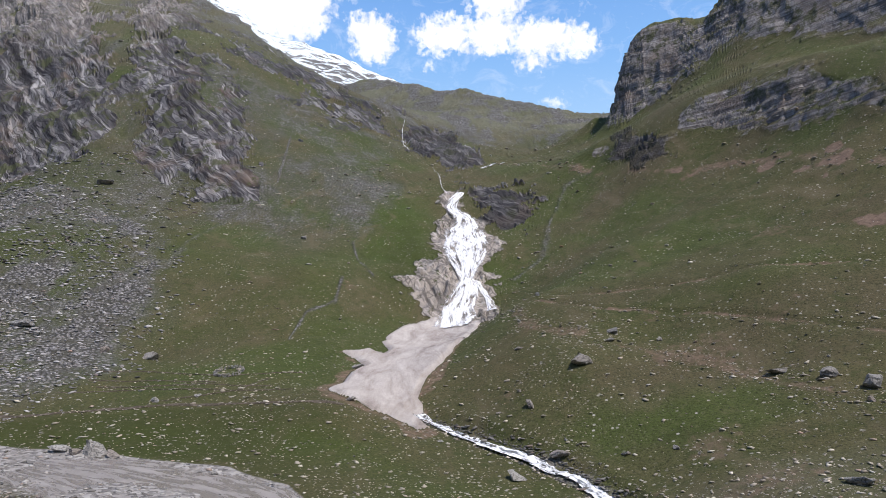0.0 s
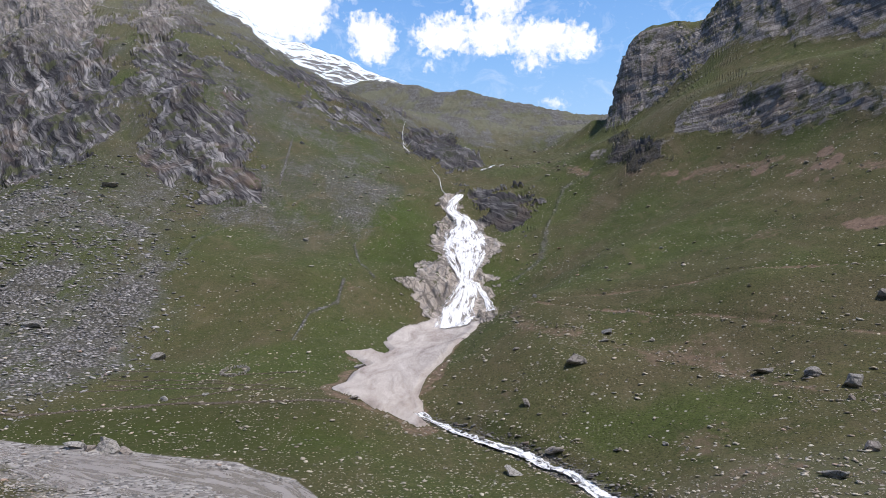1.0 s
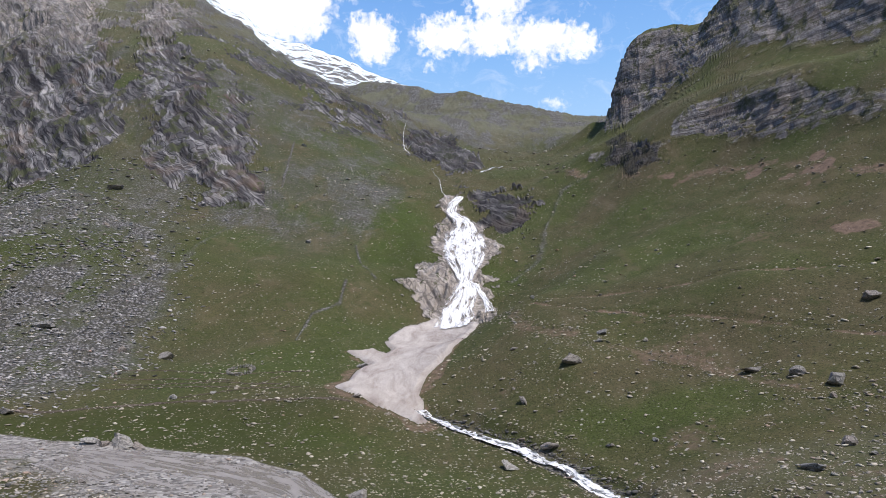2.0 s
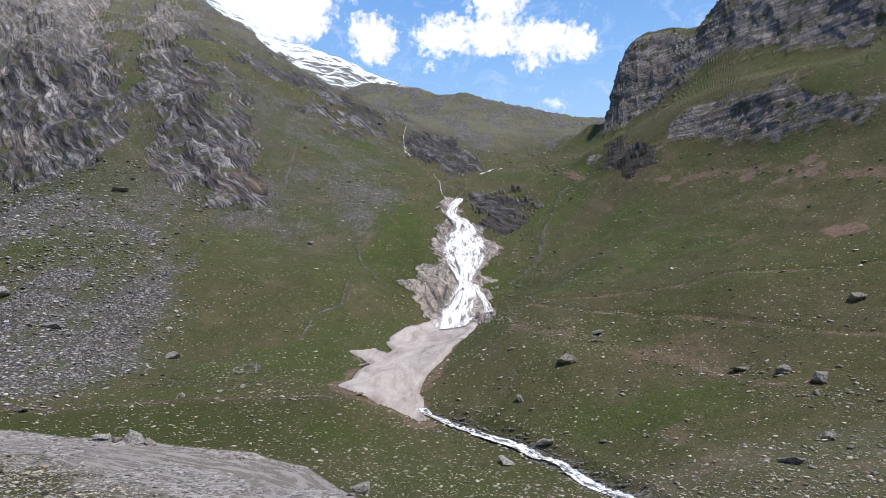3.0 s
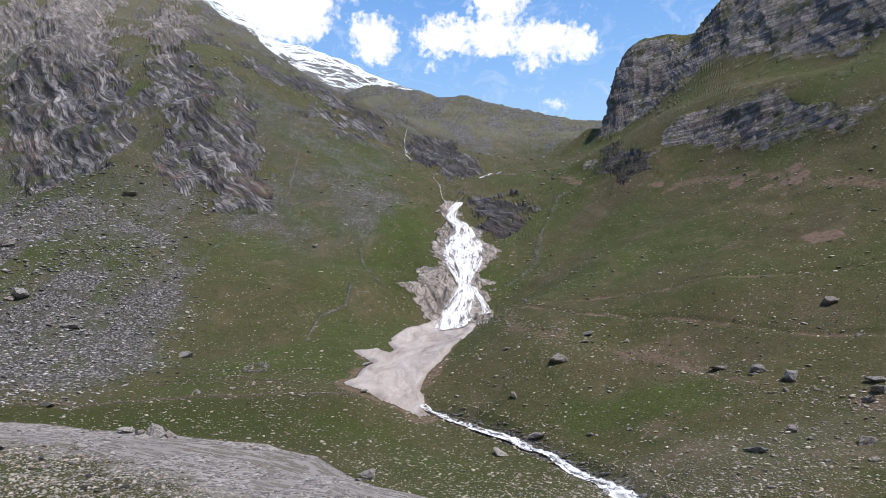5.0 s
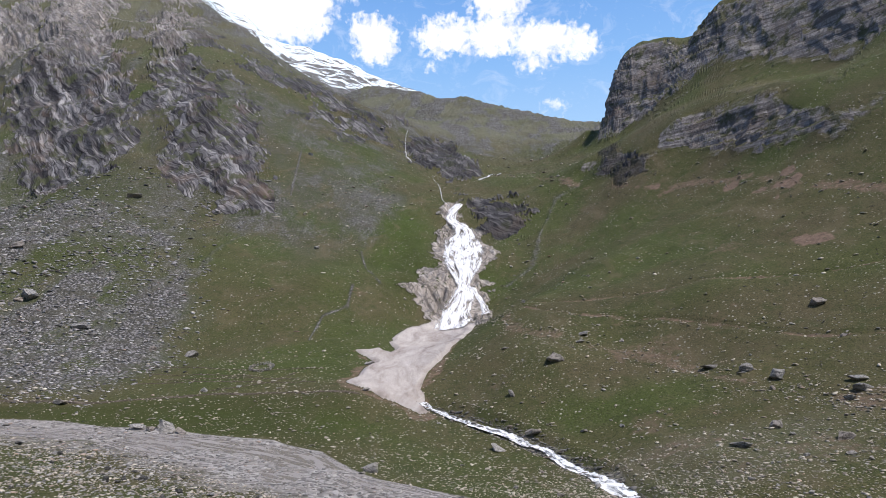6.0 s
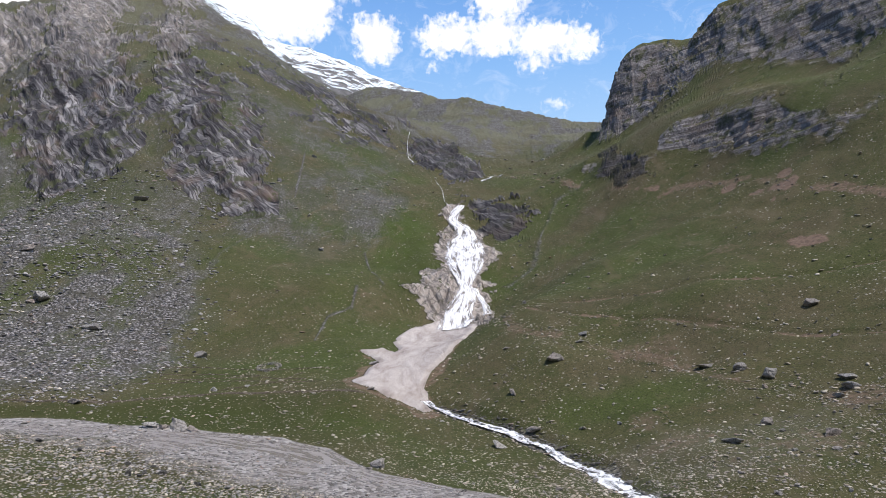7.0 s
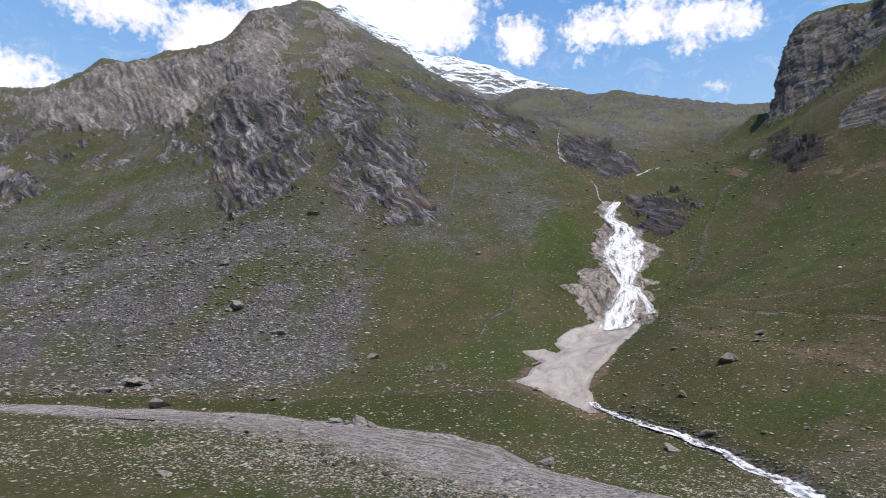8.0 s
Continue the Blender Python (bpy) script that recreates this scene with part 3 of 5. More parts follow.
def cells(x, y, size, seed):
    """Distances to the nearest and second nearest of scattered centres, and a number of the nearest."""
    ix, iy = np.floor(x / size).astype(np.int64), np.floor(y / size).astype(np.int64)
    first, second, mark = np.full(x.shape, 9.0), np.full(x.shape, 9.0), np.zeros(x.shape)
    for dx in (-1, 0, 1):
        for dy in (-1, 0, 1):
            jx, jy = ix + dx, iy + dy
            cx, cy = jx + grain3(jx, jy, 0 * jx, seed), jy + grain3(jx, jy, 0 * jx, seed + 1)
            d = np.hypot(x / size - cx, y / size - cy)
            closer = d < first
            second = np.where(closer, first, np.minimum(second, d))
            mark = np.where(closer, grain3(jx, jy, 0 * jx, seed + 2), mark)
            first = np.where(closer, d, first)
    return first, second, mark


def smooth(v, low, high):
    t = np.clip((v - low) / (high - low), 0, 1)
    return t * t * (3 - 2 * t)


def nearby(pts, x, y, reach=45.0):
    """Which places lie in or close to the box round the points."""
    return (x > pts[:, 0].min() - reach) & (x < pts[:, 0].max() + reach) & (y > pts[:, 1].min() - reach) & (y < pts[:, 1].max() + reach)


def inside(outline, x, y):
    """Signed distance to an outline in plan, positive within; no less than -45."""
    pts = np.array(outline, float)
    far = np.full(np.shape(x), -45.0)
    near = nearby(pts, x, y)
    px, py = x[near], y[near]
    best, odd = np.full(px.shape, 45.0 ** 2), np.zeros(px.shape, bool)
    for (ax, ay), (bx, by) in zip(pts, np.roll(pts, -1, 0)):
        ex, ey = bx - ax, by - ay
        dx, dy = px - ax, py - ay
        t = np.clip((dx * ex + dy * ey) / (ex * ex + ey * ey), 0, 1)
        best = np.minimum(best, (dx - t * ex) ** 2 + (dy - t * ey) ** 2)
        odd ^= ((ay > py) != (by > py)) & (dx < ex * dy / (ey if ey else 1e-9))
    best = np.sqrt(best)
    far[near] = np.where(odd, best, -best)
    return far


def beside(line, x, y):
    """Distance to a line in plan, no more than 45."""
    pts = np.array(line, float)
    far = np.full(np.shape(x), 45.0)
    near = nearby(pts, x, y)
    px, py = x[near], y[near]
    best = np.full(px.shape, 45.0 ** 2)
    for (ax, ay), (bx, by) in zip(pts[:-1], pts[1:]):
        ex, ey = bx - ax, by - ay
        dx, dy = px - ax, py - ay
        t = np.clip((dx * ex + dy * ey) / (ex * ex + ey * ey), 0, 1)
        best = np.minimum(best, (dx - t * ex) ** 2 + (dy - t * ey) ** 2)
    far[near] = np.sqrt(best)
    return far


# ---- what covers the land: outlines in plan ----
CRAG_ONE = [(-384, 550), (-347, 463), (-307, 394), (-297, 358), (-265, 327), (-230, 302), (-206, 288), (-186, 296), (-192, 302), (-185, 317),
            (-194, 337), (-220, 376), (-254, 420), (-285, 454), (-344, 531)]
CRAG_TWO = [(-301, 546), (-226, 409), (-198, 371), (-176, 344), (-173, 323), (-151, 292), (-139, 288), (-129, 295), (-124, 281), (-110, 274),
            (-94, 280), (-101, 295), (-117, 335), (-132, 362), (-147, 376), (-139, 345), (-151, 347), (-170, 372), (-193, 403), (-213, 435), (-269, 569)]
RIDGE_ROCK = [(-521, 394), (-487, 414), (-480, 450), (-424, 477), (-372, 494), (-336, 445), (-338, 397), (-348, 390), (-391, 406), (-406, 392),
              (-440, 380), (-478, 370)]
PALE_SCAR = [(-400, 428), (-382, 434), (-372, 445), (-349, 439), (-335, 413), (-339, 401), (-349, 394), (-371, 406)]
SUMMIT_SCAR = [(-363, 501), (-344, 505), (-280, 455), (-275, 439), (-306, 452), (-327, 459)]
OUTCROP_WEST = [(-447, 329), (-424, 337), (-393, 323), (-392, 312), (-397, 291), (-430, 290)]
OUTCROP_FALL = [(-47, 487), (-28, 505), (-10, 512), (3, 456), (16, 395), (2, 371), (-11, 360), (-25, 388), (-36, 395), (-45, 456)]
ROCK_BAND = [(-2, 337), (7, 327), (21, 320), (34, 304), (35, 286), (25, 270), (16, 276), (6, 288), (0, 303)]
FALL_SLABS = [(-14, 314), (-4, 323), (4, 293), (11, 274), (17, 260), (13, 249), (10, 243), (16, 234), (12, 226), (8, 231), (10, 215),
              (5, 199), (2, 194), (-10, 206), (-15, 207), (-20, 212), (-25, 223), (-17, 233), (-14, 248), (-18, 264), (-12, 285)]
DARK_LEDGE = [(75, 340), (83, 330), (82, 297), (90, 256), (83, 262), (78, 268), (72, 268), (68, 280), (68, 306)]
SCREE_FIELD = [(-400, 170), (-329, 238), (-277, 262), (-257, 283), (-202, 278), (-142, 245), (-113, 231), (-98, 205), (-84, 172), (-82, 143),
               (-85, 122), (-126, 114), (-167, 110), (-195, 107), (-400, 110)]
STONY_FAN = [(-75, 330), (-40, 350), (-35, 300), (-60, 285), (-78, 300)]
SNOW_PATCH = [(-10, 208), (-15, 203), (-20, 194), (-22, 184), (-22.5, 174), (-20.5, 167), (-21, 162), (-25, 165), (-31, 160), (-26, 155),
              (-24, 152), (-26, 145), (-26, 137), (-28, 131), (-25, 126), (-22, 125), (-19, 123.5), (-15, 124), (-11.5, 122), (-9.5, 119.5),
              (-8, 121), (-8.5, 125), (-10.5, 128.5), (-8.5, 129), (-10.5, 134), (-9, 143), (-7, 148), (-4, 156), (-0.5, 168), (4.5, 199),
              (4, 206), (-3, 204), (-9, 204)]
EAST_SCARS = [(107, 184, 5, 3.2), (104, 196, 3, 2.2), (112, 196, 3, 1.8), (100, 214, 3.5, 2), (84, 250, 4, 2.5), (62, 290, 6, 3), (44, 330, 6, 3), (70, 230, 3, 2),
              (40, 128, 5, 4), (46, 127, 5, 2.5), (6, 121, 5, 3), (30, 95, 8, 3.5), (48, 140, 9, 4), (-40, 205, 5, 4), (-46, 212, 4, 3),
              (34, 78, 13, 5), (50, 68, 13, 4), (24, 88, 6, 3), (64, 84, 5, 3), (92, 150, 8, 2.5), (78, 166, 7, 2.5), (60, 128, 6, 2)]
VALLEY_PATH = [(-230, 116), (-130, 112.5), (-83, 115.5), (-75, 118.5), (-66, 121.5), (-56, 122.3), (-45, 122.5), (-34, 122), (-28, 121), (-23, 121)]
TRACKS = [[(-82, 143), (-69, 143.5), (-51, 138.5), (-36, 143)], [(-82, 129), (-66, 132), (-48, 130), (-35, 130)],
          [(-60, 124), (-53, 126.5), (-46, 130), (-42, 138)], [(-80, 136.5), (-68, 137.5), (-52, 134.5)], [(-76, 133), (-60, 134), (-40, 132.5)]]
HILL_PATH_ONE = [(18, 172), (24, 166), (31, 162), (43, 157), (54, 150), (60, 147), (69, 141), (84, 134), (110, 122)]
HILL_PATH_TWO = [(15, 170), (19, 166), (29, 153), (40, 146), (49, 137), (56, 128), (63, 121), (70, 113), (85, 98)]
STONE_BAND = [(11, 171), (15, 150), (26, 136), (35, 129), (43, 121), (48, 112), (52, 102), (57, 94), (66, 80)]
UPPER_TRACK = [(20, 395), (43, 351), (60, 299), (76, 263), (98, 234), (107, 214), (108, 184), (112, 173), (122, 150)]
GULLIES = [[(17, 231), (28, 239), (35, 269), (47, 301), (60, 302)], [(-132, 285), (-127, 255), (-122, 232), (-110, 208)],
           [(-88, 276), (-97, 255), (-100, 226), (-97, 204)], [(-345, 415), (-372, 362), (-400, 305), (-430, 262)],
           [(-352, 392), (-385, 345), (-418, 300)], [(-340, 396), (-350, 362), (-382, 312), (-400, 280)]]
BROOKS = [[(-98, 349), (-91, 311), (-88, 293)], [(-45, 253), (-40, 237), (-32, 220)], [(-41, 211), (-40, 195), (-46, 184), (-46, 167)]]
STREAM = [(-10, 128.5), (-4.5, 123), (-0.5, 118.5), (3.5, 113.5), (7, 110), (11, 105.5), (14, 101.5), (17, 96.5), (19.5, 89.5), (22, 80), (24, 66), (25, 52)]
FALL = [(319, -4.5, -1), (311.5, -8, -3.5), (302.5, -10, -5), (293.5, -5.5, 2), (286, -4.5, 5), (269, -9.5, 7.5), (257, -9.5, 8), (244.5, -6.5, 6),
        (236.5, -4, 3), (231.5, -2.5, 2), (226.5, -3.5, 4), (221, -5, 3.5), (215, -7.5, 2), (210, -9, 2), (205, -10.5, 2.5), (199, -10, 2)]
FALL_BRANCH = [(230, 2, 4), (225.5, 4, 5.5), (223, 5, 7), (218.5, 6.5, 9), (210, 7, 9)]


def river_share(x, y):
    """1 on the river's bed, 0 on its banks."""
    bank, near = np.array(RIVER_BANK), np.array(RIVER_NEAR)
    far_y, near_y = np.interp(x, bank[:, 0], bank[:, 1]), np.interp(x, near[:, 0], near[:, 1])
    return smooth(far_y - y, -0.6, 1.2) * smooth(y - near_y, -7, 4)


def fall_share(x, y):
    f = np.array(FALL[::-1])
    left, right = np.interp(y, f[:, 0], f[:, 1]), np.interp(y, f[:, 0], f[:, 2])
    return smooth(x - left, -2.5, -0.5) * smooth(right - x, -2.5, -0.5) * smooth(y, 197, 201) * smooth(-y, -322, -318)


def swell(x, y):
    """Hummocks, terracettes and the beds cut by water, above the smooth land."""
    far = np.clip(np.hypot(x, y + 20) / 150, 0.5, 5)
    h = far * (0.45 * soft_noise(x / 26, y / 26, 0, 3) + 0.26 * soft_noise(x / 9, y / 9, 0, 4) + 0.12 * soft_noise(x / 3.4, y / 3.4, 0, 5))
    h = h + 0.06 * np.sin(land_rows(x, y)) * smooth(x, 5, 30)
    bed = river_share(x, y)
    h = h * (1 - 0.8 * bed) + bed * (0.28 * soft_noise(x / 5, y / 4, 0, 8) + 0.22 * soft_noise(x / 13, y / 8, 0, 9))
    stream = beside(STREAM, x, y)
    h = h - 0.7 * smooth(-stream, -3.4, -1.4)
    patch = inside(SNOW_PATCH, x, y)
    h = h + smooth(patch + 0.5 * soft_noise(x / 3, y / 3, 0, 12), -0.3, 1.6) * (0.9 + 0.35 * soft_noise(x / 7, y / 12, 0, 13))
    for p in (HILL_PATH_ONE, HILL_PATH_TWO):
        h = h - 0.35 * smooth(-beside(p, x, y), -1.5, -0.4)
    return h - 0.5 * fall_share(x, y)


def land_rows(x, y):
    return (0.55 * x + 0.2 * y) * 1.1 + 1.5 * soft_noise(x / 14, y / 14, 0, 21)


def ground_z(x, y):
    return land(x, y) + swell(x, y)


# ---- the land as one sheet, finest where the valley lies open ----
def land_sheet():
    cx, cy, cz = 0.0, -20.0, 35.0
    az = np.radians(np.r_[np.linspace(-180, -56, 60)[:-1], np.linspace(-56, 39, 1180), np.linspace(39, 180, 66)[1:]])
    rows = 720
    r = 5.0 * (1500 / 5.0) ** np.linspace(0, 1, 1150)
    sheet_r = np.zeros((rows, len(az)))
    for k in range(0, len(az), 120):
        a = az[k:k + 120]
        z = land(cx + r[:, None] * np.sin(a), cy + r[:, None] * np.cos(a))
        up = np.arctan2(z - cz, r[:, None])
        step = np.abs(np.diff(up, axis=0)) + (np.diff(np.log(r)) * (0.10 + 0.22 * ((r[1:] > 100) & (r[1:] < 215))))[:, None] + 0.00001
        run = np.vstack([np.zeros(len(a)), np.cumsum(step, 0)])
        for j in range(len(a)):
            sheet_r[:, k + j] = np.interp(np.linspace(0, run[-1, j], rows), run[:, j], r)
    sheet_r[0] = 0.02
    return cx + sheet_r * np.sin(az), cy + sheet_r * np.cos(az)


def covers(x, y, z, slope):
    """Shares of rock, scree, soil, lush turf, gravel, old snow, heath and dark rock."""
    wob = 2.2 * cloudy(x / 9, y / 9, z / 9, 4, 31, 0.6)
    size = np.clip(np.hypot(x, y) / 160, 0.6, 3)
    crag1, crag2 = inside(CRAG_ONE, x, y), inside(CRAG_TWO, x, y)
    west = np.maximum(crag1, crag2) + 1.7 * wob * size
    west = np.maximum(west, inside(RIDGE_ROCK, x, y) + 3 * wob)
    west = np.maximum(west, inside(OUTCROP_WEST, x, y) + 2 * wob)
    other = np.maximum(inside(OUTCROP_FALL, x, y) + 2.5 * wob - 1, inside(ROCK_BAND, x, y) + 5.0 * wob - 3.2)
    ledge = inside(DARK_LEDGE, x, y) + 2 * wob - 2 - 1.5 * smooth(-y, -280, -265)
    slabs = inside(FALL_SLABS, x, y) + 2.4 * wob - 1.2
    tan = np.tan(np.radians(np.array([48.0, 58.0])))
    steep = smooth(slope + 0.24 * cloudy(x / 16, y / 16, z / 16, 4, 33, 0.6), tan[0], tan[1]) * smooth(x, 56, 64) * smooth(y, 130, 150)
    rock = smooth(np.maximum(np.maximum(west, other), np.maximum(ledge, slabs)), -1.2, 1.2)
    rock = np.maximum(rock, steep)
    hard = np.maximum(smooth(np.maximum(np.maximum(west / 1.6, other), np.maximum(ledge, slabs)), -1.0, 4.5), steep)
    # broken rock among the turf high on the western flank
    high = smooth(z, 130, 200) * smooth(-x, 20, 60) * smooth(-y, -760, -640)
    broken = high * smooth(cloudy(x / 26, y / 34, z / 34, 5, 41, 0.7) + 0.10 * wob, -0.12, 0.28) * 0.8
    rock = np.maximum(rock, broken)
    hard = np.maximum(hard, 0.7 * broken)
    shelf = smooth(x, 95, 115) * smooth(z, 118, 130)
    rock = np.maximum(rock, shelf * smooth(ridged(x / 40, y / 40, z / 7, 3, 43), 1.0, 1.3) * 0.85)
    scree = smooth(inside(SCREE_FIELD, x, y) + 5 * cloudy(x / 18, y / 18, 0, 3, 51), -9, 9)
    scree = scree * (0.30 + 0.46 * smooth(cloudy(x / 16, y / 34, 0, 5, 52, 0.65), -0.5, 0.4)) * smooth(y, 112, 124)
    apron = smooth(z, 45, 70) * smooth(-z, -135, -115) * smooth(-x, 90, 140) * smooth(y, 150, 190)
    scree = np.maximum(scree, apron * (0.30 + 0.24 * soft_noise(x / 20, y / 20, 0, 54)))
    flank = smooth(z, 60, 95) * smooth(-x, 18, 45) * smooth(-y, -430, -400)
    scree = np.maximum(scree, flank * (0.32 + 0.30 * cloudy(x / 17, y / 26, 0, 4, 55, 0.6)))
    fan = smooth(inside(STONY_FAN, x, y) + 3.5 * wob, -8, 12) * 0.46
    scree = np.maximum(scree, fan)
    for g in BROOKS:
        scree = np.maximum(scree, 0.7 * smooth(-beside(g, x, y) + 0.15 * wob, -0.9, -0.2))
    for g in GULLIES:
        scree = np.maximum(scree, 0.5 * smooth(-beside(g, x, y) + 0.5 * wob, -2.4, 0.0))
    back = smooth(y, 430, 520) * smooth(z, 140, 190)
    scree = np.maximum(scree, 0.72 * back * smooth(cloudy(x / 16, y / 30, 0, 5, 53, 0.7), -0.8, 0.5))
    soil = np.zeros_like(x)
    scar = np.maximum(inside(PALE_SCAR, x, y), inside(SUMMIT_SCAR, x, y)) + 3 * wob
    for sx, sy, wide, deep in EAST_SCARS:
        soil = np.maximum(soil, (0.95 if sx > 80 else 0.42) * smooth(1 - np.hypot((x - sx) / wide, (y - sy) / (deep * 2)) + 0.45 * wob, -0.2, 1.0))
    for t in (HILL_PATH_ONE, HILL_PATH_TWO):
        soil = np.maximum(soil, 0.60 * smooth(-beside(t, x, y) + 0.25 * wob, -0.95, -0.1))
    soil = np.maximum(soil, 0.55 * smooth(-beside(UPPER_TRACK, x, y) + 1.2 * wob, -4, 0))
    soil = np.maximum(soil, 0.48 * smooth(-beside(STONE_BAND, x, y) + 0.9 * wob, -4, 0))
    rim = inside(SNOW_PATCH, x, y)
    soil = np.maximum(soil, 0.55 * smooth(rim + 1.2 * wob, -3.0, -0.3) * smooth(-y, -185, -165))
    stream = beside(STREAM, x, y)
    gravel = np.maximum(river_share(x, y), 0.42 * smooth(-stream + 0.9 * wob, -3.4, -0.8))
    nb = np.array(RIVER_NEAR)
    bk = np.array(RIVER_BANK)
    path_x, path_y = np.array(VALLEY_PATH).T
    bar = smooth(y - np.interp(x, nb[:, 0], nb[:, 1]) + 5 * cloudy(x / 11, y / 11, 0, 3, 61), -30, 3) * smooth(np.interp(x, bk[:, 0], bk[:, 1]) - y, 0, 1)
    gravel = np.maximum(gravel, 0.60 * bar * smooth(-x, -40, 0) * np.maximum(smooth(x + 0.8 * y, -62, -30), smooth(y, 82, 92)))
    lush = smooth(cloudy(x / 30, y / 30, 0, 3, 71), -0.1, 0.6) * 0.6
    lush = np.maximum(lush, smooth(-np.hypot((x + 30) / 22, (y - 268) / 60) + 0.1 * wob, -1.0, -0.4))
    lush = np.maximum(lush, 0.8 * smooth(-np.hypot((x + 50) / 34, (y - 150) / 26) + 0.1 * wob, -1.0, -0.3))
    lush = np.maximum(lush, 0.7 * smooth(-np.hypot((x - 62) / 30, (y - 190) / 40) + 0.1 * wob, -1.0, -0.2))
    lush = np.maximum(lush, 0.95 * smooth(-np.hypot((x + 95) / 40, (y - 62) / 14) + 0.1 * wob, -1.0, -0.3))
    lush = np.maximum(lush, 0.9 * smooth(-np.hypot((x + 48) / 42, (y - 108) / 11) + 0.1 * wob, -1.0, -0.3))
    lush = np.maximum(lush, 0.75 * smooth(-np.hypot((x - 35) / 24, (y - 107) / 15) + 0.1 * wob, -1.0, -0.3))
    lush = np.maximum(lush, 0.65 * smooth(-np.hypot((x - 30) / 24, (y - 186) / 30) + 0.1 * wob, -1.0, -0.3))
    heath = smooth(cloudy(x / 34, y / 20, 0, 3, 81), 0.0, 0.8) * (0.35 + 0.15 * smooth(x, 10, 40))
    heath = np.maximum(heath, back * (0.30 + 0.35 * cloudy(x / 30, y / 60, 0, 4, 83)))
    # Far hill and high western flank: distance haze as a paler turf colour.
    straw_haze = back * smooth(y, 480, 560) * np.clip(0.62 + 0.35 * cloudy(x / 34, y / 22, 0, 4, 85), 0, 1)
    straw_haze = np.maximum(straw_haze, 0.35 * smooth(z, 200, 300) * smooth(-x, 40, 120))
    straw_haze = np.maximum(straw_haze, 0.3 * smooth(-np.hypot((x - 38) / 30, (y - 74) / 15) + 0.15 * wob, -1.0, -0.4))
    # Bank under the path: deep green grass plus its self-shadow, as colour.
    turf_shade = smooth(np.interp(x, path_x, path_y) - y + 0.5 * wob, 0.3, 2.5) * smooth(y - np.interp(x, bk[:, 0], bk[:, 1]) + 0.3 * wob, 0.0, 1.5) * smooth(-x, 8, 40)
    turf_shade = np.maximum(turf_shade, 0.5 * apron)
    turf_shade = np.maximum(turf_shade, 0.7 * smooth(-np.hypot((x + 24) / 9, (y - 245) / 38) + 0.15 * wob, -1.0, -0.4))
    dark = np.maximum(1.0 * smooth(ledge, -2, 1), 0.9 * smooth(inside(ROCK_BAND, x, y), -2, 2))
    dark = np.maximum(dark, 0.75 * smooth(inside(OUTCROP_FALL, x, y), -2, 4))
    dark = np.maximum(dark, 0.45 * high * smooth(-np.maximum(crag1, crag2), 0, 6) * smooth(x, -300, -240))
    snow = smooth(rim + 0.5 * soft_noise(x / 3, y / 3, 0, 12), -0.25, 0.25)
    for a in (rock, scree, soil):
        a *= 1 - snow
    rock = np.maximum(rock, smooth(scar, -3, 3))
    return rock, scree * (1 - rock), soil, lush, gravel, snow, heath, dark, slabs, steep, hard, scar, straw_haze, turf_shade


def mesh_of(name, verts, faces, material, floats=None, normals=None, uv=None):
    """One mesh from arrays: corners, four- or three-sided faces, colour shares by corner."""
    me = bpy.data.meshes.new(name)
    n = faces.shape[1]
    me.vertices.add(len(verts))
    me.vertices.foreach_set("co", np.ascontiguousarray(verts, np.float32).ravel())
    me.loops.add(faces.size)
    me.loops.foreach_set("vertex_index", np.ascontiguousarray(faces, np.int32).ravel())
    me.polygons.add(len(faces))
    me.polygons.foreach_set("loop_start", np.arange(0, faces.size, n, dtype=np.int32))
    me.update(calc_edges=True)
    for key, value in (floats or {}).items():
        if value.ndim == 2:
            me.attributes.new(key, "FLOAT_COLOR", "POINT").data.foreach_set("color", np.ascontiguousarray(value, np.float32).ravel())
        else:
            me.attributes.new(key, "FLOAT", "POINT").data.foreach_set("value", np.ascontiguousarray(value, np.float32).ravel())
    if uv is not None:
        me.uv_layers.new(name="flow").data.foreach_set("uv", np.ascontiguousarray(uv[faces.ravel()], np.float32).ravel())
    me.materials.append(material)
    if normals is not None:
        me.polygons.foreach_set("use_smooth", np.ones(len(faces), bool))
        me.normals_split_custom_set_from_vertices(normals)
    return me


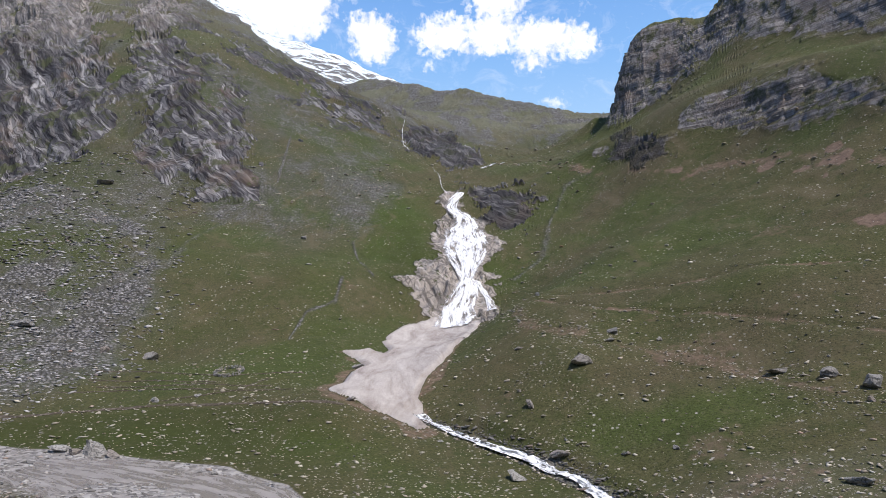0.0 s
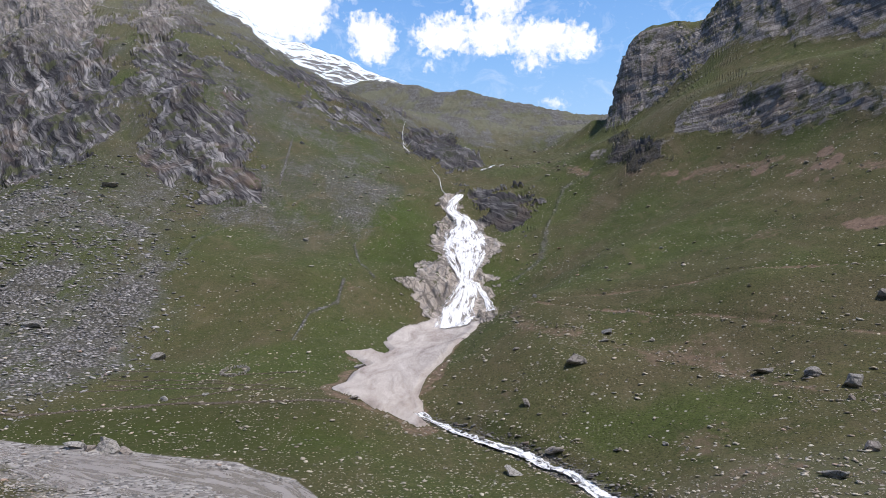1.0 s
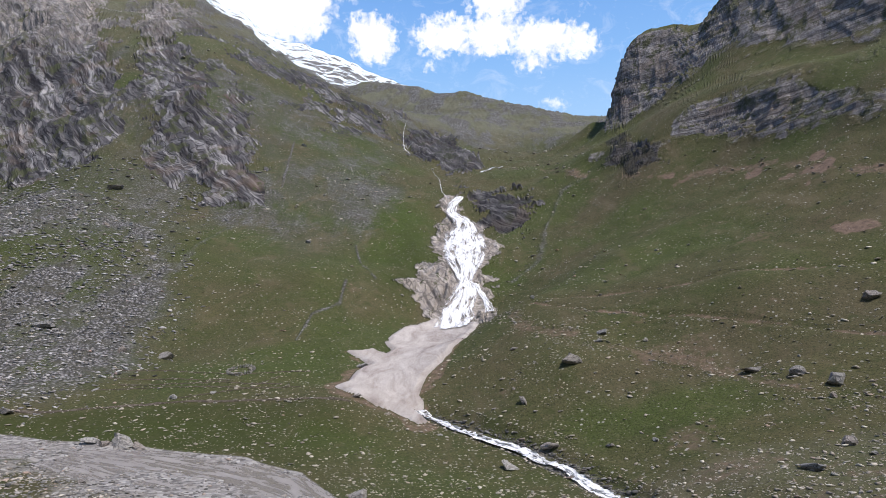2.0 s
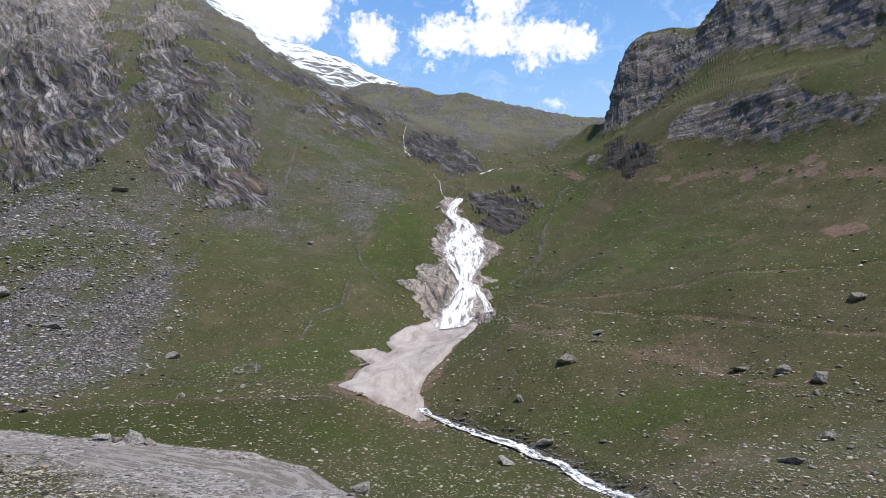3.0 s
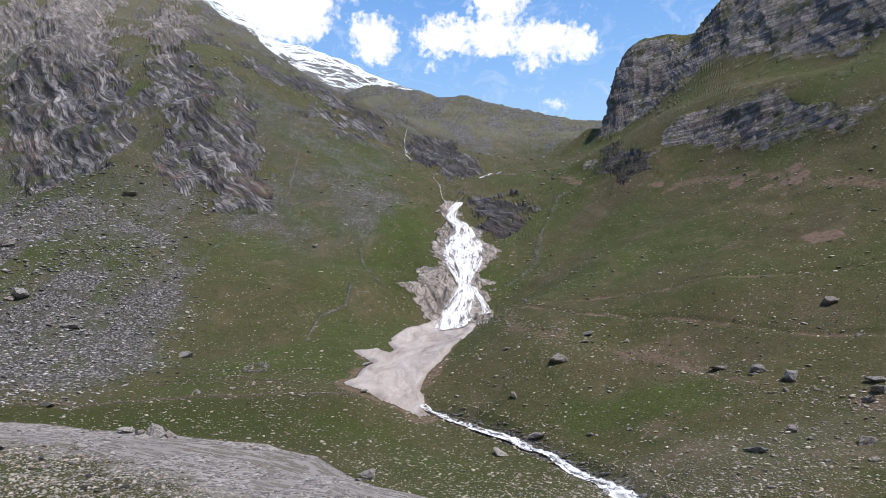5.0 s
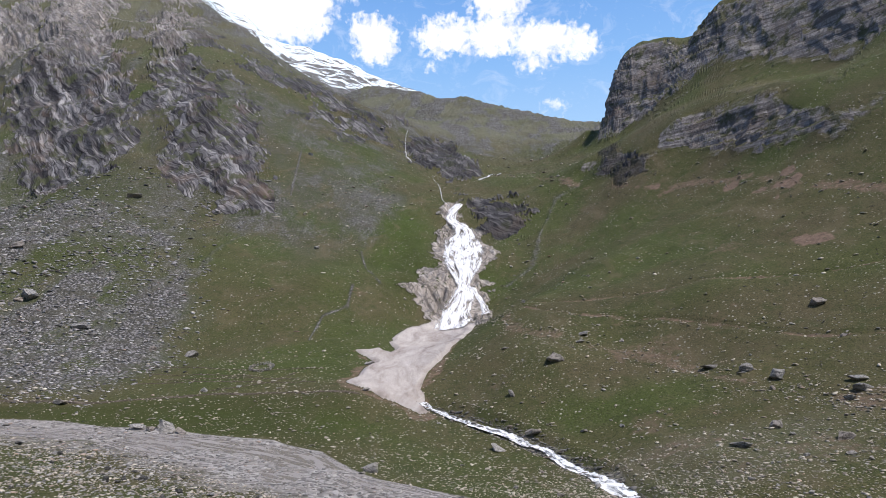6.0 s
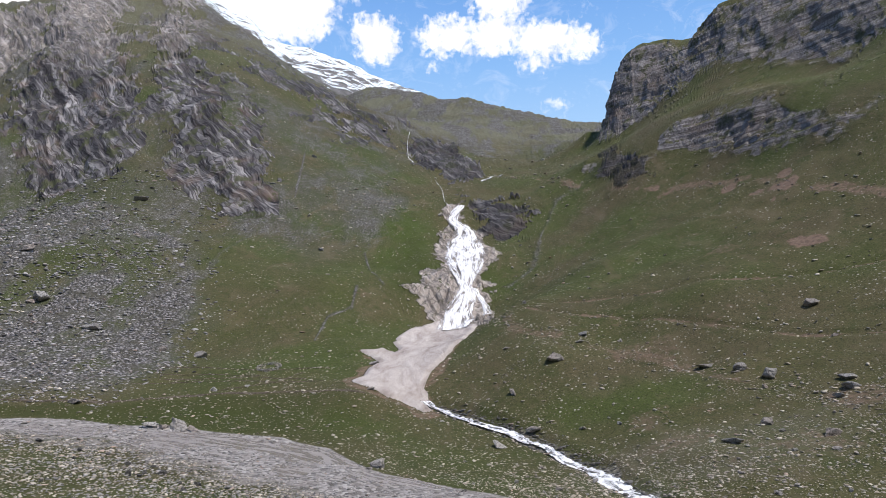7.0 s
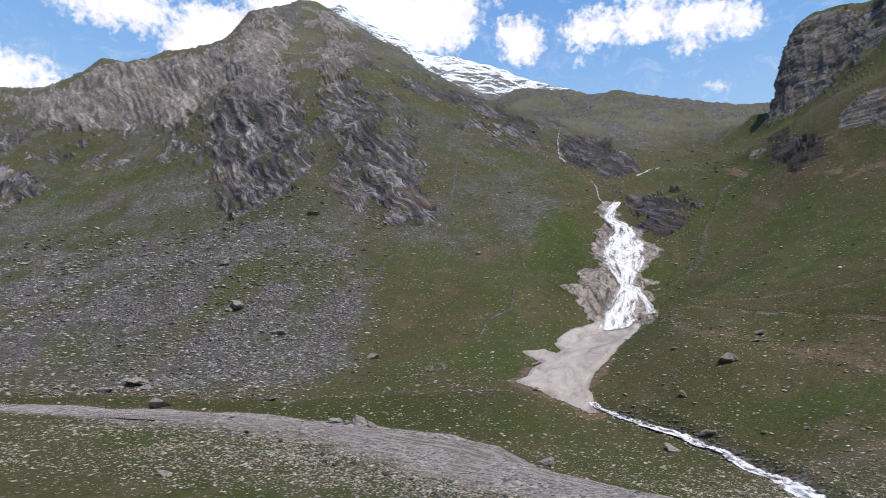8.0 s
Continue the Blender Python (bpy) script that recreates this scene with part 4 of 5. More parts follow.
def build_land():
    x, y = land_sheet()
    z, gx, gy = land_slope(x, y, True)
    shape = x.shape
    slope = np.hypot(gx, gy)
    rock, scree, soil, lush, gravel, snow, heath, dark, slabs, steep, hard, scar, straw_haze, turf_shade = covers(x, y, z, slope)
    hard = hard * smooth(hard, 0.15, 0.6)
    nrm = np.stack([-gx, -gy, np.ones(shape)], -1)
    nrm /= np.linalg.norm(nrm, axis=-1, keepdims=True)
    # rock standing out in splintered beds on the west, in level courses on the east
    u, v, w = 0.77 * x + 0.31 * y + 0.56 * z, -0.50 * x + 0.81 * y + 0.31 * z, 0.40 * x + 0.50 * y - 0.77 * z
    far = np.clip(np.hypot(x, y) / 320, 0.45, 1.5)
    phase = u / 5.5 + 1.1 * soft_noise(x / 26, y / 26, z / 26, 91) + 0.2 * soft_noise(x / 10, y / 10, z / 10, 92)
    sheet = np.floor(phase).astype(np.int64)
    snap = w / 17 + 2.0 * grain3(sheet, 0 * sheet, 0 * sheet, 93) + 0.4 * soft_noise(x / 9, y / 9, z / 9, 94)
    chip = grain3(sheet, np.floor(snap).astype(np.int64), 0 * sheet, 95)
    beds = 1.3 * (phase - sheet) + 1.6 * chip + 0.3 * (snap % 1.0) + cloudy(x / 30, y / 30, z / 30, 2, 97) * 3.6
    beds = beds + ridged(u / 2.6, v / 30, w / 30, 1, 96) * 0.45 - 1.4
    course = z / 4.2 + 0.6 * soft_noise(x / 30, y / 30, z / 30, 101)
    block = 0.5 + 0.7 * soft_noise((x + 0.7 * y) / 4.5, 7.3 * np.floor(course), z / 25, 103)
    level = -2.0 + 1.0 * smooth(course % 1.0, 0.0, 0.5) + 1.3 * block + ridged(x / 9, y / 9, z / 20, 2, 105) * 0.7
    slab = ridged(u / 9, v / 14, w / 20, 3, 107) * 0.6
    wet = slabs > -4
    sx, sy = x[wet] + 0.9 * soft_noise(x[wet] / 3, y[wet] / 3, 0, 121), y[wet] * 0.45 + 0.9 * soft_noise(x[wet] / 3, y[wet] / 3, 0, 122)
    f1, f2, mark = cells(sx, sy, 3.6, 123)
    g1, g2, small = cells(sx + 40, sy, 1.3, 127)
    slab[wet] = 2.6 * mark * smooth(f2 - f1, 0.0, 0.35) + 0.7 * small * smooth(g2 - g1, 0.0, 0.3) - 1.0
    east = smooth(x, 30, 60)
    push = hard * far * np.where(wet, 1.4 * slab, (1 - east) * beds + east * level)
    push = push * (1 - 0.9 * fall_share(x, y))
    push = push + rock * far * 0.7 * cloudy(x / 8, y / 8, z / 10, 2, 113)
    stones = scree * 0.35 * np.clip(np.hypot(x, y) / 170, 0.6, 1.6) * ridged(x / 2.6, y / 2.6, z / 2.6, 3, 111)
    z = z + swell(x, y) * (1 - 0.92 * smooth(slope, 0.6, 1.0) * smooth(x, 60, 90) * smooth(y, 180, 220))
    p = np.stack([x, y, z], -1) + nrm * (push + stones)[..., None]
    rows, cols = shape
    idx = np.arange(rows * cols).reshape(rows, cols)
    faces = np.stack([idx[:-1, :-1], idx[:-1, 1:], idx[1:, 1:], idx[1:, :-1]], -1).reshape(-1, 4)
    pv = p.reshape(-1, 3)
    du, dv = np.gradient(p, axis=1), np.gradient(p, axis=0)
    nv = np.cross(du, dv).reshape(-1, 3)
    nv /= np.linalg.norm(nv, axis=1, keepdims=True) + 1e-12
    nv = np.where(nv[:, 2:3] < -0.4, -nv, nv)
    cover = np.stack([rock, scree, soil, lush], -1).reshape(-1, 4)
    cover2 = np.stack([gravel, snow, heath, dark], -1).reshape(-1, 4)
    warm = np.maximum(smooth(slabs, -2, 1), 0.8 * smooth(scar, -4, 3))
    warm = np.maximum(warm, np.maximum(0.45 * smooth(inside(RIDGE_ROCK, x, y), -6, 12), 0.5 * smooth(z, 205, 285) * smooth(-x, 180, 230))).reshape(-1)
    # name the pieces of the sheet
    kind = np.zeros(shape, int)
    kind[(z > 34) & (x < 0)] = 1
    kind[(z > 34) & (x >= 0)] = 2
    kind[(y > 420) & (x > -75) & (x < 150) | (y > 700)] = 3
    kind[np.hypot(x, y) > 760] = 3
    kind[(y < 60) & (z > 34)] = 0
    kind[(inside(SCREE_FIELD, x, y) > 0) & (y < 300) & (y > 116)] = 4
    kind[river_share(x, y) > 0.5] = 5
    hard = rock > 0.5
    kind[hard & (inside(CRAG_ONE, x, y) > -8)] = 6
    kind[hard & (inside(CRAG_TWO, x, y) > -5)] = 7
    kind[hard & (slabs > -1)] = 8
    kind[hard & (inside(OUTCROP_FALL, x, y) > -6)] = 9
    kind[hard & (inside(ROCK_BAND, x, y) > -3)] = 10
    kind[hard & (inside(DARK_LEDGE, x, y) > -4)] = 11
    low = np.interp(x, [95, 100, 116, 137, 148, 160], [150, 145, 145, 133, 126, 116])
    kind[(steep > 0.5) & (z < low)] = 12
    kind[(steep > 0.5) & (z >= low) & (y < 470)] = 13
    kind[hard & (inside(RIDGE_ROCK, x, y) > -8)] = 14
    kind[snow > 0.5] = 15
    fk = kind.reshape(-1)[faces].max(1)
    for k, (name, label, category) in enumerate([
            ("ground", "grassy valley floor strewn with pale stones", "ground"),
            ("hillside_west", "steep green mountainside with thin turf and stones", "hillside"),
            ("hillside_east", "green and brown grassy slope with scattered stones", "hillside"),
            ("hill_north", "distant pale green hill behind the waterfall", "hill"),
            ("scree_slope", "grey talus slope of broken stone below the crags", "scree"),
            ("riverbed", "pale grey gravel bed of the silty river", "riverbed"),
            ("rock_crag", "dark grey splintered crag with slanting pale beds", "crag"),
            ("rock_crag", "tall grey rock buttress ending in a pale foot", "crag"),
            ("rock_slabs", "wet brown and grey rock slabs round the waterfall", "rock slabs"),
            ("rock_outcrop", "dark rounded rock outcrop above the waterfall", "outcrop"),
            ("rock_outcrop", "dark layered rock band beside the waterfall's lip", "outcrop"),
            ("rock_ledge", "dark shaded rock ledge on the grassy slope", "ledge"),
            ("cliff", "low grey cliff band in level courses on the slope", "cliff"),
            ("cliff", "high grey cliff in layers over a grassy shelf", "cliff"),
            ("rock_ridge", "pale rocky ridge high on the mountain", "ridge"),
            ("snow_patch", "old snow tongue covered with pinkish grey dust", "snow patch")]):
        mine = faces[fk == k]
        if not len(mine):
            continue
        used, back = np.unique(mine.ravel(), return_inverse=True)
        me = mesh_of(name, pv[used], back.reshape(-1, 4), LAND, {"cover": cover[used], "cover_two": cover2[used], "warm": warm[used], "straw_haze": straw_haze.reshape(-1)[used], "turf_shade": turf_shade.reshape(-1)[used]}, nv[used])
        tagged(new(name, me), label, category, kind="structure")


build_land()


# ---- sky and far mountain ----
def sky_backdrop():
    az, el = np.meshgrid(np.linspace(-75, 60, 90), np.linspace(4, 42, 30))
    a, e = np.radians(az), np.radians(el)
    v = np.stack([4600 * np.cos(e) * np.sin(a), 4600 * np.cos(e) * np.cos(a), 35 + 4600 * np.sin(e)], -1).reshape(-1, 3)
    idx = np.arange(len(v)).reshape(az.shape)
    f = np.stack([idx[:-1, :-1], idx[:-1, 1:], idx[1:, 1:], idx[1:, :-1]], -1).reshape(-1, 4)
    me = mesh_of("backdrop", v, f, VAPOUR, uv=np.stack([az.ravel(), el.ravel()], -1))
    tagged(new("backdrop", me), "bright white cumulus clouds in a blue sky", "sky", kind="structure")


def snow_mountain():
    ridge = np.array([(-1500, 300), (-1200, 380), (-1010, 560), (-900, 740), (-847, 900), (-805, 965), (-725, 965), (-649, 918), (-590, 880), (-537, 852), (-500, 812), (-447, 786), (-390, 779), (-330, 752),
                      (-305, 745), (-235, 708), (-137, 668), (-40, 625), (120, 560), (400, 440)], float)
    xs, ys = np.linspace(-1500, 400, 420), np.r_[np.linspace(900, 1500, 170), np.linspace(1506, 1900, 30)]
    x, y = np.meshgrid(xs, ys)
    top = np.interp(x * 1520 / (y + 20), ridge[:, 0], ridge[:, 1])
    z = top - np.where(y < 1500, (1500 - y) * 0.62, (y - 1500) * 0.6)
    z = z + 16 * cloudy(x / 120, y / 120, z / 120, 5, 201) * smooth(np.abs(y - 1500), 0, 90) + 5 * soft_noise(x / 22, y / 22, 0, 207)
    cover = smooth(z, 380, 600) - 0.25 * smooth(-z, -690, -640)
    v = np.stack([x, y, z], -1).reshape(-1, 3)
    idx = np.arange(len(v)).reshape(x.shape)
    f = np.stack([idx[:-1, :-1], idx[:-1, 1:], idx[1:, 1:], idx[1:, :-1]], -1).reshape(-1, 4)
    c = np.repeat(cover.reshape(-1, 1), 4, 1)
    me = mesh_of("snow_mountain", v, f, SUMMIT, {"cover": c})
    me.polygons.foreach_set("use_smooth", np.ones(len(f), bool))
    tagged(new("snow_mountain", me), "distant snow-covered mountain ridge with bare rock streaks", "mountain", kind="structure")


sky_backdrop()
snow_mountain()


# ---- water ----
def sheet_faces(rows, cols):
    idx = np.arange(rows * cols).reshape(rows, cols)
    return np.stack([idx[:-1, :-1], idx[:-1, 1:], idx[1:, 1:], idx[1:, :-1]], -1).reshape(-1, 4)


def add_sheet(name, x, y, z, s, material, label, category, edge=None):
    rows, cols = x.shape
    v = np.stack([x, y, z], -1)
    down = np.r_[0, np.cumsum(np.linalg.norm(np.diff(v[:, cols // 2], axis=0), axis=1))]
    wide = np.linalg.norm(v[:, -1] - v[:, 0], axis=1).mean()
    uv = np.stack(np.broadcast_arrays(np.linspace(0, 1, cols)[None, :] * wide, down[:, None]), -1).reshape(-1, 2)
    floats = {} if edge is None else {"edge": edge.reshape(-1)}
    me = mesh_of(name, v.reshape(-1, 3), sheet_faces(rows, cols)[:, ::-1], material, floats, uv=uv)
    me.polygons.foreach_set("use_smooth", np.ones(len(me.polygons), bool))
    return tagged(new(name, me), label, category)


def waterfall(name, rows):
    rows = np.array(rows, float)
    along = int(len(rows) * 22)
    s, k = np.linspace(0, len(rows) - 1, along), np.arange(len(rows))
    yy, left, right = (np.interp(s, k, rows[:, c]) for c in range(3))
    for _ in range(3):
        left[1:-1], right[1:-1] = (left[:-2] + left[1:-1] + left[2:]) / 3, (right[:-2] + right[1:-1] + right[2:]) / 3
    u = np.linspace(0, 1, 56)
    left, right = left - 0.6, right + 0.6
    left = left + 0.4 * cloudy(yy / 4, 0, 0, 3, 311)
    right = right + 0.4 * cloudy(yy / 4, 3, 0, 3, 313)
    x = left[:, None] + (right - left)[:, None] * u
    y = yy[:, None] + 0 * u
    thick = 0.2 * ridged(x / 1.8, y / 12, 0, 3, 317) + 0.5
    rim = np.abs(2 * u - 1)[None, :] ** 4 + 0 * x
    z = land(x, y) + 0.45 + thick * (1 - 0.7 * rim)
    return add_sheet(name, x, y - 0.25 * thick, z, s, WHITE_WATER, "", "", rim)


cascade = tagged(new("waterfall"), "white foaming waterfall over stepped brown rock", "waterfall")
for name, rows in (("upper_cascade", FALL[:10]), ("lower_cascade", FALL[9:]), ("side_branch", FALL_BRANCH)):
    waterfall(name, rows).parent = cascade


def brook(name, line, width, material, label, category, lift=0.12, steps=40):
    line = np.array(line, float)
    s, k = np.linspace(0, len(line) - 1, (len(line) - 1) * steps), np.arange(len(line))
    cx, cy = np.interp(s, k, line[:, 0]), np.interp(s, k, line[:, 1])
    for _ in range(12):
        cx[1:-1], cy[1:-1] = (cx[:-2] + 2 * cx[1:-1] + cx[2:]) / 4, (cy[:-2] + 2 * cy[1:-1] + cy[2:]) / 4
    tx, ty = np.gradient(cx), np.gradient(cy)
    size = np.hypot(tx, ty)
    w = 1.35 * width * (1 + 0.35 * cloudy(s * 1.7, 0, 0, 2, 331)) * (0.55 + 0.6 * s / s[-1])
    u = np.linspace(-0.5, 0.5, 14)
    sway = 0.22 * width * soft_noise(s * 1.1, 5, 0, 337)
    x = cx[:, None] - (ty / size)[:, None] * (u * w[:, None] + sway[:, None])
    y = cy[:, None] + (tx / size)[:, None] * (u * w[:, None] + sway[:, None])
    z = ground_z(x, y) + lift + 0.12 * soft_noise(x * 1.3, y * 1.3, 0, 341)
    z = z.mean(1, keepdims=True) * 0.6 + z * 0.4
    rim = np.abs(2 * u)[None, :] ** 3 + 0 * x
    return add_sheet(name, x, y, z, s, material, label, category, rim)


brook("stream", STREAM, 3.5, STREAM_WATER, "white rushing meltwater stream below the snow", "stream", 0.10)
brook("stream", [(25, 402), (20, 391), (15, 380), (10, 370)], 1.7, STREAM_WATER, "white stream running to the waterfall's lip", "stream", 0.5)
brook("waterfall", [(-47, 493), (-46, 461), (-41, 425), (-40, 408), (-35, 392)], 1.15, THIN_WATER, "thin distant white waterfall in a rocky cleft", "waterfall", 1.6)
brook("waterfall", [(-19, 365), (-14, 346), (-12, 326), (-8, 316)], 0.9, THIN_WATER, "narrow white rivulet down the green slope", "waterfall", 0.5)


def river():
    bank, near = np.array(RIVER_BANK), np.array(RIVER_NEAR)
    xs = np.linspace(-235, 55, 500)
    far_y, near_y = np.interp(xs, bank[:, 0], bank[:, 1]) + 1.0, np.interp(xs, near[:, 0], near[:, 1]) - 2
    u = np.linspace(0, 1, 60)
    x = xs[:, None] + 0 * u
    y = far_y[:, None] + (near_y - far_y)[:, None] * u
    level = np.interp(xs, bank[:, 0], bank[:, 2])[:, None]
    low = np.interp(xs, near[:, 0], near[:, 2])[:, None]
    z = level + (low - level) * u - 0.09 + 0.02 * soft_noise(x * 0.8, y * 0.8, 0, 351)
    return add_sheet("river", x[:, ::-1], y[:, ::-1], z[:, ::-1], xs, SILT_WATER, "shallow grey silty river braided over gravel", "river")


river()


# ---- footpaths ----
def footpath(line, width, label):
    line = np.array(line, float)
    s, k = np.linspace(0, len(line) - 1, (len(line) - 1) * 40), np.arange(len(line))
    cx, cy = np.interp(s, k, line[:, 0]), np.interp(s, k, line[:, 1])
    for _ in range(20):
        cx[1:-1], cy[1:-1] = (cx[:-2] + 2 * cx[1:-1] + cx[2:]) / 4, (cy[:-2] + 2 * cy[1:-1] + cy[2:]) / 4
    tx, ty = np.gradient(cx), np.gradient(cy)
    size = np.hypot(tx, ty)
    u = np.linspace(-0.5, 0.5, 5)
    w = width * (1 + 0.5 * cloudy(cx / 2.5, cy / 2.5, 0, 3, 361))[:, None] * u
    x, y = cx[:, None] - (ty / size)[:, None] * w, cy[:, None] + (tx / size)[:, None] * w
    z = ground_z(x, y) + 0.16 - 0.10 * np.abs(2 * u) ** 2
    path = add_sheet("footpath", x, y, z, s, EARTH, label, "path")
    return tagged(path, kind="structure")


footpath(VALLEY_PATH, 0.95, "trodden earth footpath along the grassy bank")
for line in TRACKS:
    footpath(line, 0.4, "faint animal track across the meadow")


# ---- boulders and stones ----
def boulder_mesh(seed, wide, high, deep, fine=3, stone=None):
    rnd = random.Random(seed)
    bm = bmesh.new()
    bmesh.ops.create_icosphere(bm, subdivisions=fine, radius=1.0)
    planes = [(Vector((rnd.gauss(0, 1), rnd.gauss(0, 1), rnd.gauss(0, 0.9))).normalized(), rnd.uniform(0.34, 0.62)) for _ in range(13)]
    off = Vector((seed * 3.7, seed * 1.3, 0))
    lean = Vector((rnd.uniform(-0.5, 0.5), rnd.uniform(-0.5, 0.5), 1)).normalized()
    for v in bm.verts:
        p = v.co.copy() * (1 + 0.12 * noise.noise(v.co * 1.2 + off))
        for nrm, d in planes:
            over = p.dot(nrm) - d
            if over > 0:
                p -= nrm * over * 0.99
        layer = p.dot(lean) * 5
        p *= 1 + 0.10 * noise.noise(p * 3.0 + off) + 0.06 * noise.noise(p * 8.0 + off) + 0.10 * (layer - math.floor(layer) - 0.5)
        v.co = p
    low, top = (Vector(f(v.co[k] for v in bm.verts) for k in range(3)) for f in (min, max))
    for v in bm.verts:
        v.co = Vector(((v.co[k] - low[k]) / (top[k] - low[k]) - 0.5) * size for k, size in enumerate((wide, deep, high)))
    me = bpy.data.meshes.new("boulder")
    bm.to_mesh(me)
    bm.free()
    me.materials.append(stone or BOULDER)
    return me


RIVERSIDE = [(-57, 100.5, 4.2, 3.6), (-63.5, 101.5, 4.2, 1.5), (-54, 99.8, 3.0, 1.4), (-59.8, 99.8, 2.2, 1.3), (-13.5, 73, 2.6, 2.2), 
             (-52.5, 33, 3.0, 0.6), (6.5, 99.5, 3.2, 1.9), (14, 105.5, 4.3, 1.5), (-22.5, 124.5, 2.6, 1.0), (-25.5, 149.5, 3.2, 1.2)]
BARSIDE = [(-40, 48.5, 1.0, 1.0), (-39, 50.5, 1.1, 0.9), (-37.5, 52, 1.2, 0.9), (-45, 58, 0.9, 0.8), (-60, 72, 1.1, 0.9), (-72, 80, 1.3, 1.1), (-31, 47, 0.9, 0.8), (-55, 62, 0.9, 0.7),
           (-70, 64, 1.0, 0.8)]
WESTERN = [(-77, 158, 5.5, 2.6), (-59.5, 124.5, 2.2, 1.4), (-156, 269, 7.2, 2.4), (-137, 173, 7.3, 4.7), (-156, 192, 8.1, 3.3), (-111, 160, 6.1, 2.6),
           (-86.5, 153.5, 2.4, 2.1), (-13.5, 307, 3.3, 2.7), (-92, 348, 3.9, 2.6), (-63.5, 249.5, 3.2, 2.2), (-87, 114.5, 3.8, 1.3), (-134.5, 122, 11, 3.2),
           (-138, 114.5, 6.0, 2.5), (-114, 105.5, 7.0, 3.2), (-127, 118, 5, 2.2)]
EASTERN = [(20.5, 125, 6.0, 3.4), (30, 139, 3.4, 1.6), (28.5, 135, 3.0, 1.2), (38.5, 134.5, 1.8, 1.3), (51, 112, 5.4, 1.5), (55.3, 104, 3.7, 2.7), (58.7, 99, 4.2, 3.2), (79, 121, 4.9, 3.1),
           (10.5, 117.5, 2.5, 2.2), (10.5, 139.3, 2.7, 1.0), (49, 79.5, 2.8, 1.9), (41.5, 74, 4.2, 1.3), (68, 89.5, 4.1, 1.7), (18, 170, 1.8, 1.6), (29.5, 98.3, 1.4, 0.8),
           (23, 100.8, 2.0, 1.0), (54.5, 71, 3.4, 1.6), (66.5, 86, 4.5, 1.6), (63, 84, 2.6, 1.2)]


def place_boulder(seed, x, y, wide, high, label, stone, fine=3):
    rnd = random.Random(seed * 7 + 1)
    wide, high = wide * (0.75 if 299 < seed < 400 else 0.9), high * (0.8 if 299 < seed < 400 else 0.9)
    ob = new("boulder", boulder_mesh(seed, wide, high, wide * rnd.uniform(0.6, 0.9), fine, stone))
    z = float(ground_z(np.array([x]), np.array([y]))[0])
    ob.matrix_basis = pose(x, y, z + high * 0.22, rnd.uniform(-10, 10), rnd.uniform(-10, 10), rnd.uniform(-30, 30))
    return tagged(ob, label, "boulder", "boulders in the valley")


for base, spots, label in ((100, RIVERSIDE, "angular pale grey boulder beside the river"), (200, WESTERN, "grey flat-topped boulder lying on the western slope"),
                           (400, BARSIDE, "small blackish rock on the stony river bar"), (300, EASTERN, "weathered grey boulder lying on the grassy eastern slope")):
    for k, (bx, by, wide, high) in enumerate(spots):
        place_boulder(base + k, bx, by, wide, high, label, {100: PALE_BOULDER, 400: DARK_BOULDER}.get(base, BOULDER))


ICO = None


def stone_heap(name, xs, ys, sizes, material, label, category, seed, sink=0.15):
    """Many small angular stones in one mesh."""
    global ICO
    if ICO is None:
        bm = bmesh.new()
        bmesh.ops.create_icosphere(bm, subdivisions=1, radius=1.0)
        bm.verts.ensure_lookup_table()
        ICO = (np.array([v.co[:] for v in bm.verts]), np.array([[v.index for v in f.verts] for f in bm.faces]))
        bm.free()
    rnd = np.random.RandomState(seed)
    base, tris = ICO
    n, m = len(xs), len(base)
    zs = ground_z(xs, ys)
    jit = base[None] * (1 + rnd.uniform(-0.42, 0.42, (n, m, 1)))
    stretch = np.stack([rnd.uniform(0.75, 1.3, n), rnd.uniform(0.6, 1.0, n), rnd.uniform(0.2, 0.42, n)], -1) * sizes[:, None] * 0.5
    p = jit * stretch[:, None, :]
    a, t = rnd.uniform(0, 6.28, n), rnd.uniform(-0.35, 0.35, n)
    ca, sa, ct, st = np.cos(a)[:, None], np.sin(a)[:, None], np.cos(t)[:, None], np.sin(t)[:, None]
    px, pz = p[..., 0] * ct - p[..., 2] * st, p[..., 0] * st + p[..., 2] * ct
    qx, qy = px * ca - p[..., 1] * sa, px * sa + p[..., 1] * ca
    v = np.stack([qx + xs[:, None], qy + ys[:, None], pz + (zs + sizes * sink * 0.6)[:, None]], -1).reshape(-1, 3)
    f = (tris[None] + (np.arange(n) * m)[:, None, None]).reshape(-1, 3)
    me = mesh_of(name, v, f, material)
    return tagged(new(name, me), label, category, kind="stuff")


def scatter(count, seed, az0, az1, r0, r1, keep, base=0.0016, tail=0.42):
    """Places spread evenly by bearing and by log of distance, kept with the chance keep(x, y)."""
    rnd = np.random.RandomState(seed)
    a = np.radians(rnd.uniform(az0, az1, count))
    r = r0 * (r1 / r0) ** rnd.uniform(0, 1, count)
    x, y = r * np.sin(a), r * np.cos(a) - 20
    ok = rnd.uniform(0, 1, count) < keep(x, y)
    x, y, r = x[ok], y[ok], r[ok]
    size = (62.5 * base + base * np.clip(r, 40, 500)) * (1 - rnd.uniform(0, 1, len(x))) ** -tail
    return x, y, np.minimum(size, 0.0075 * r)


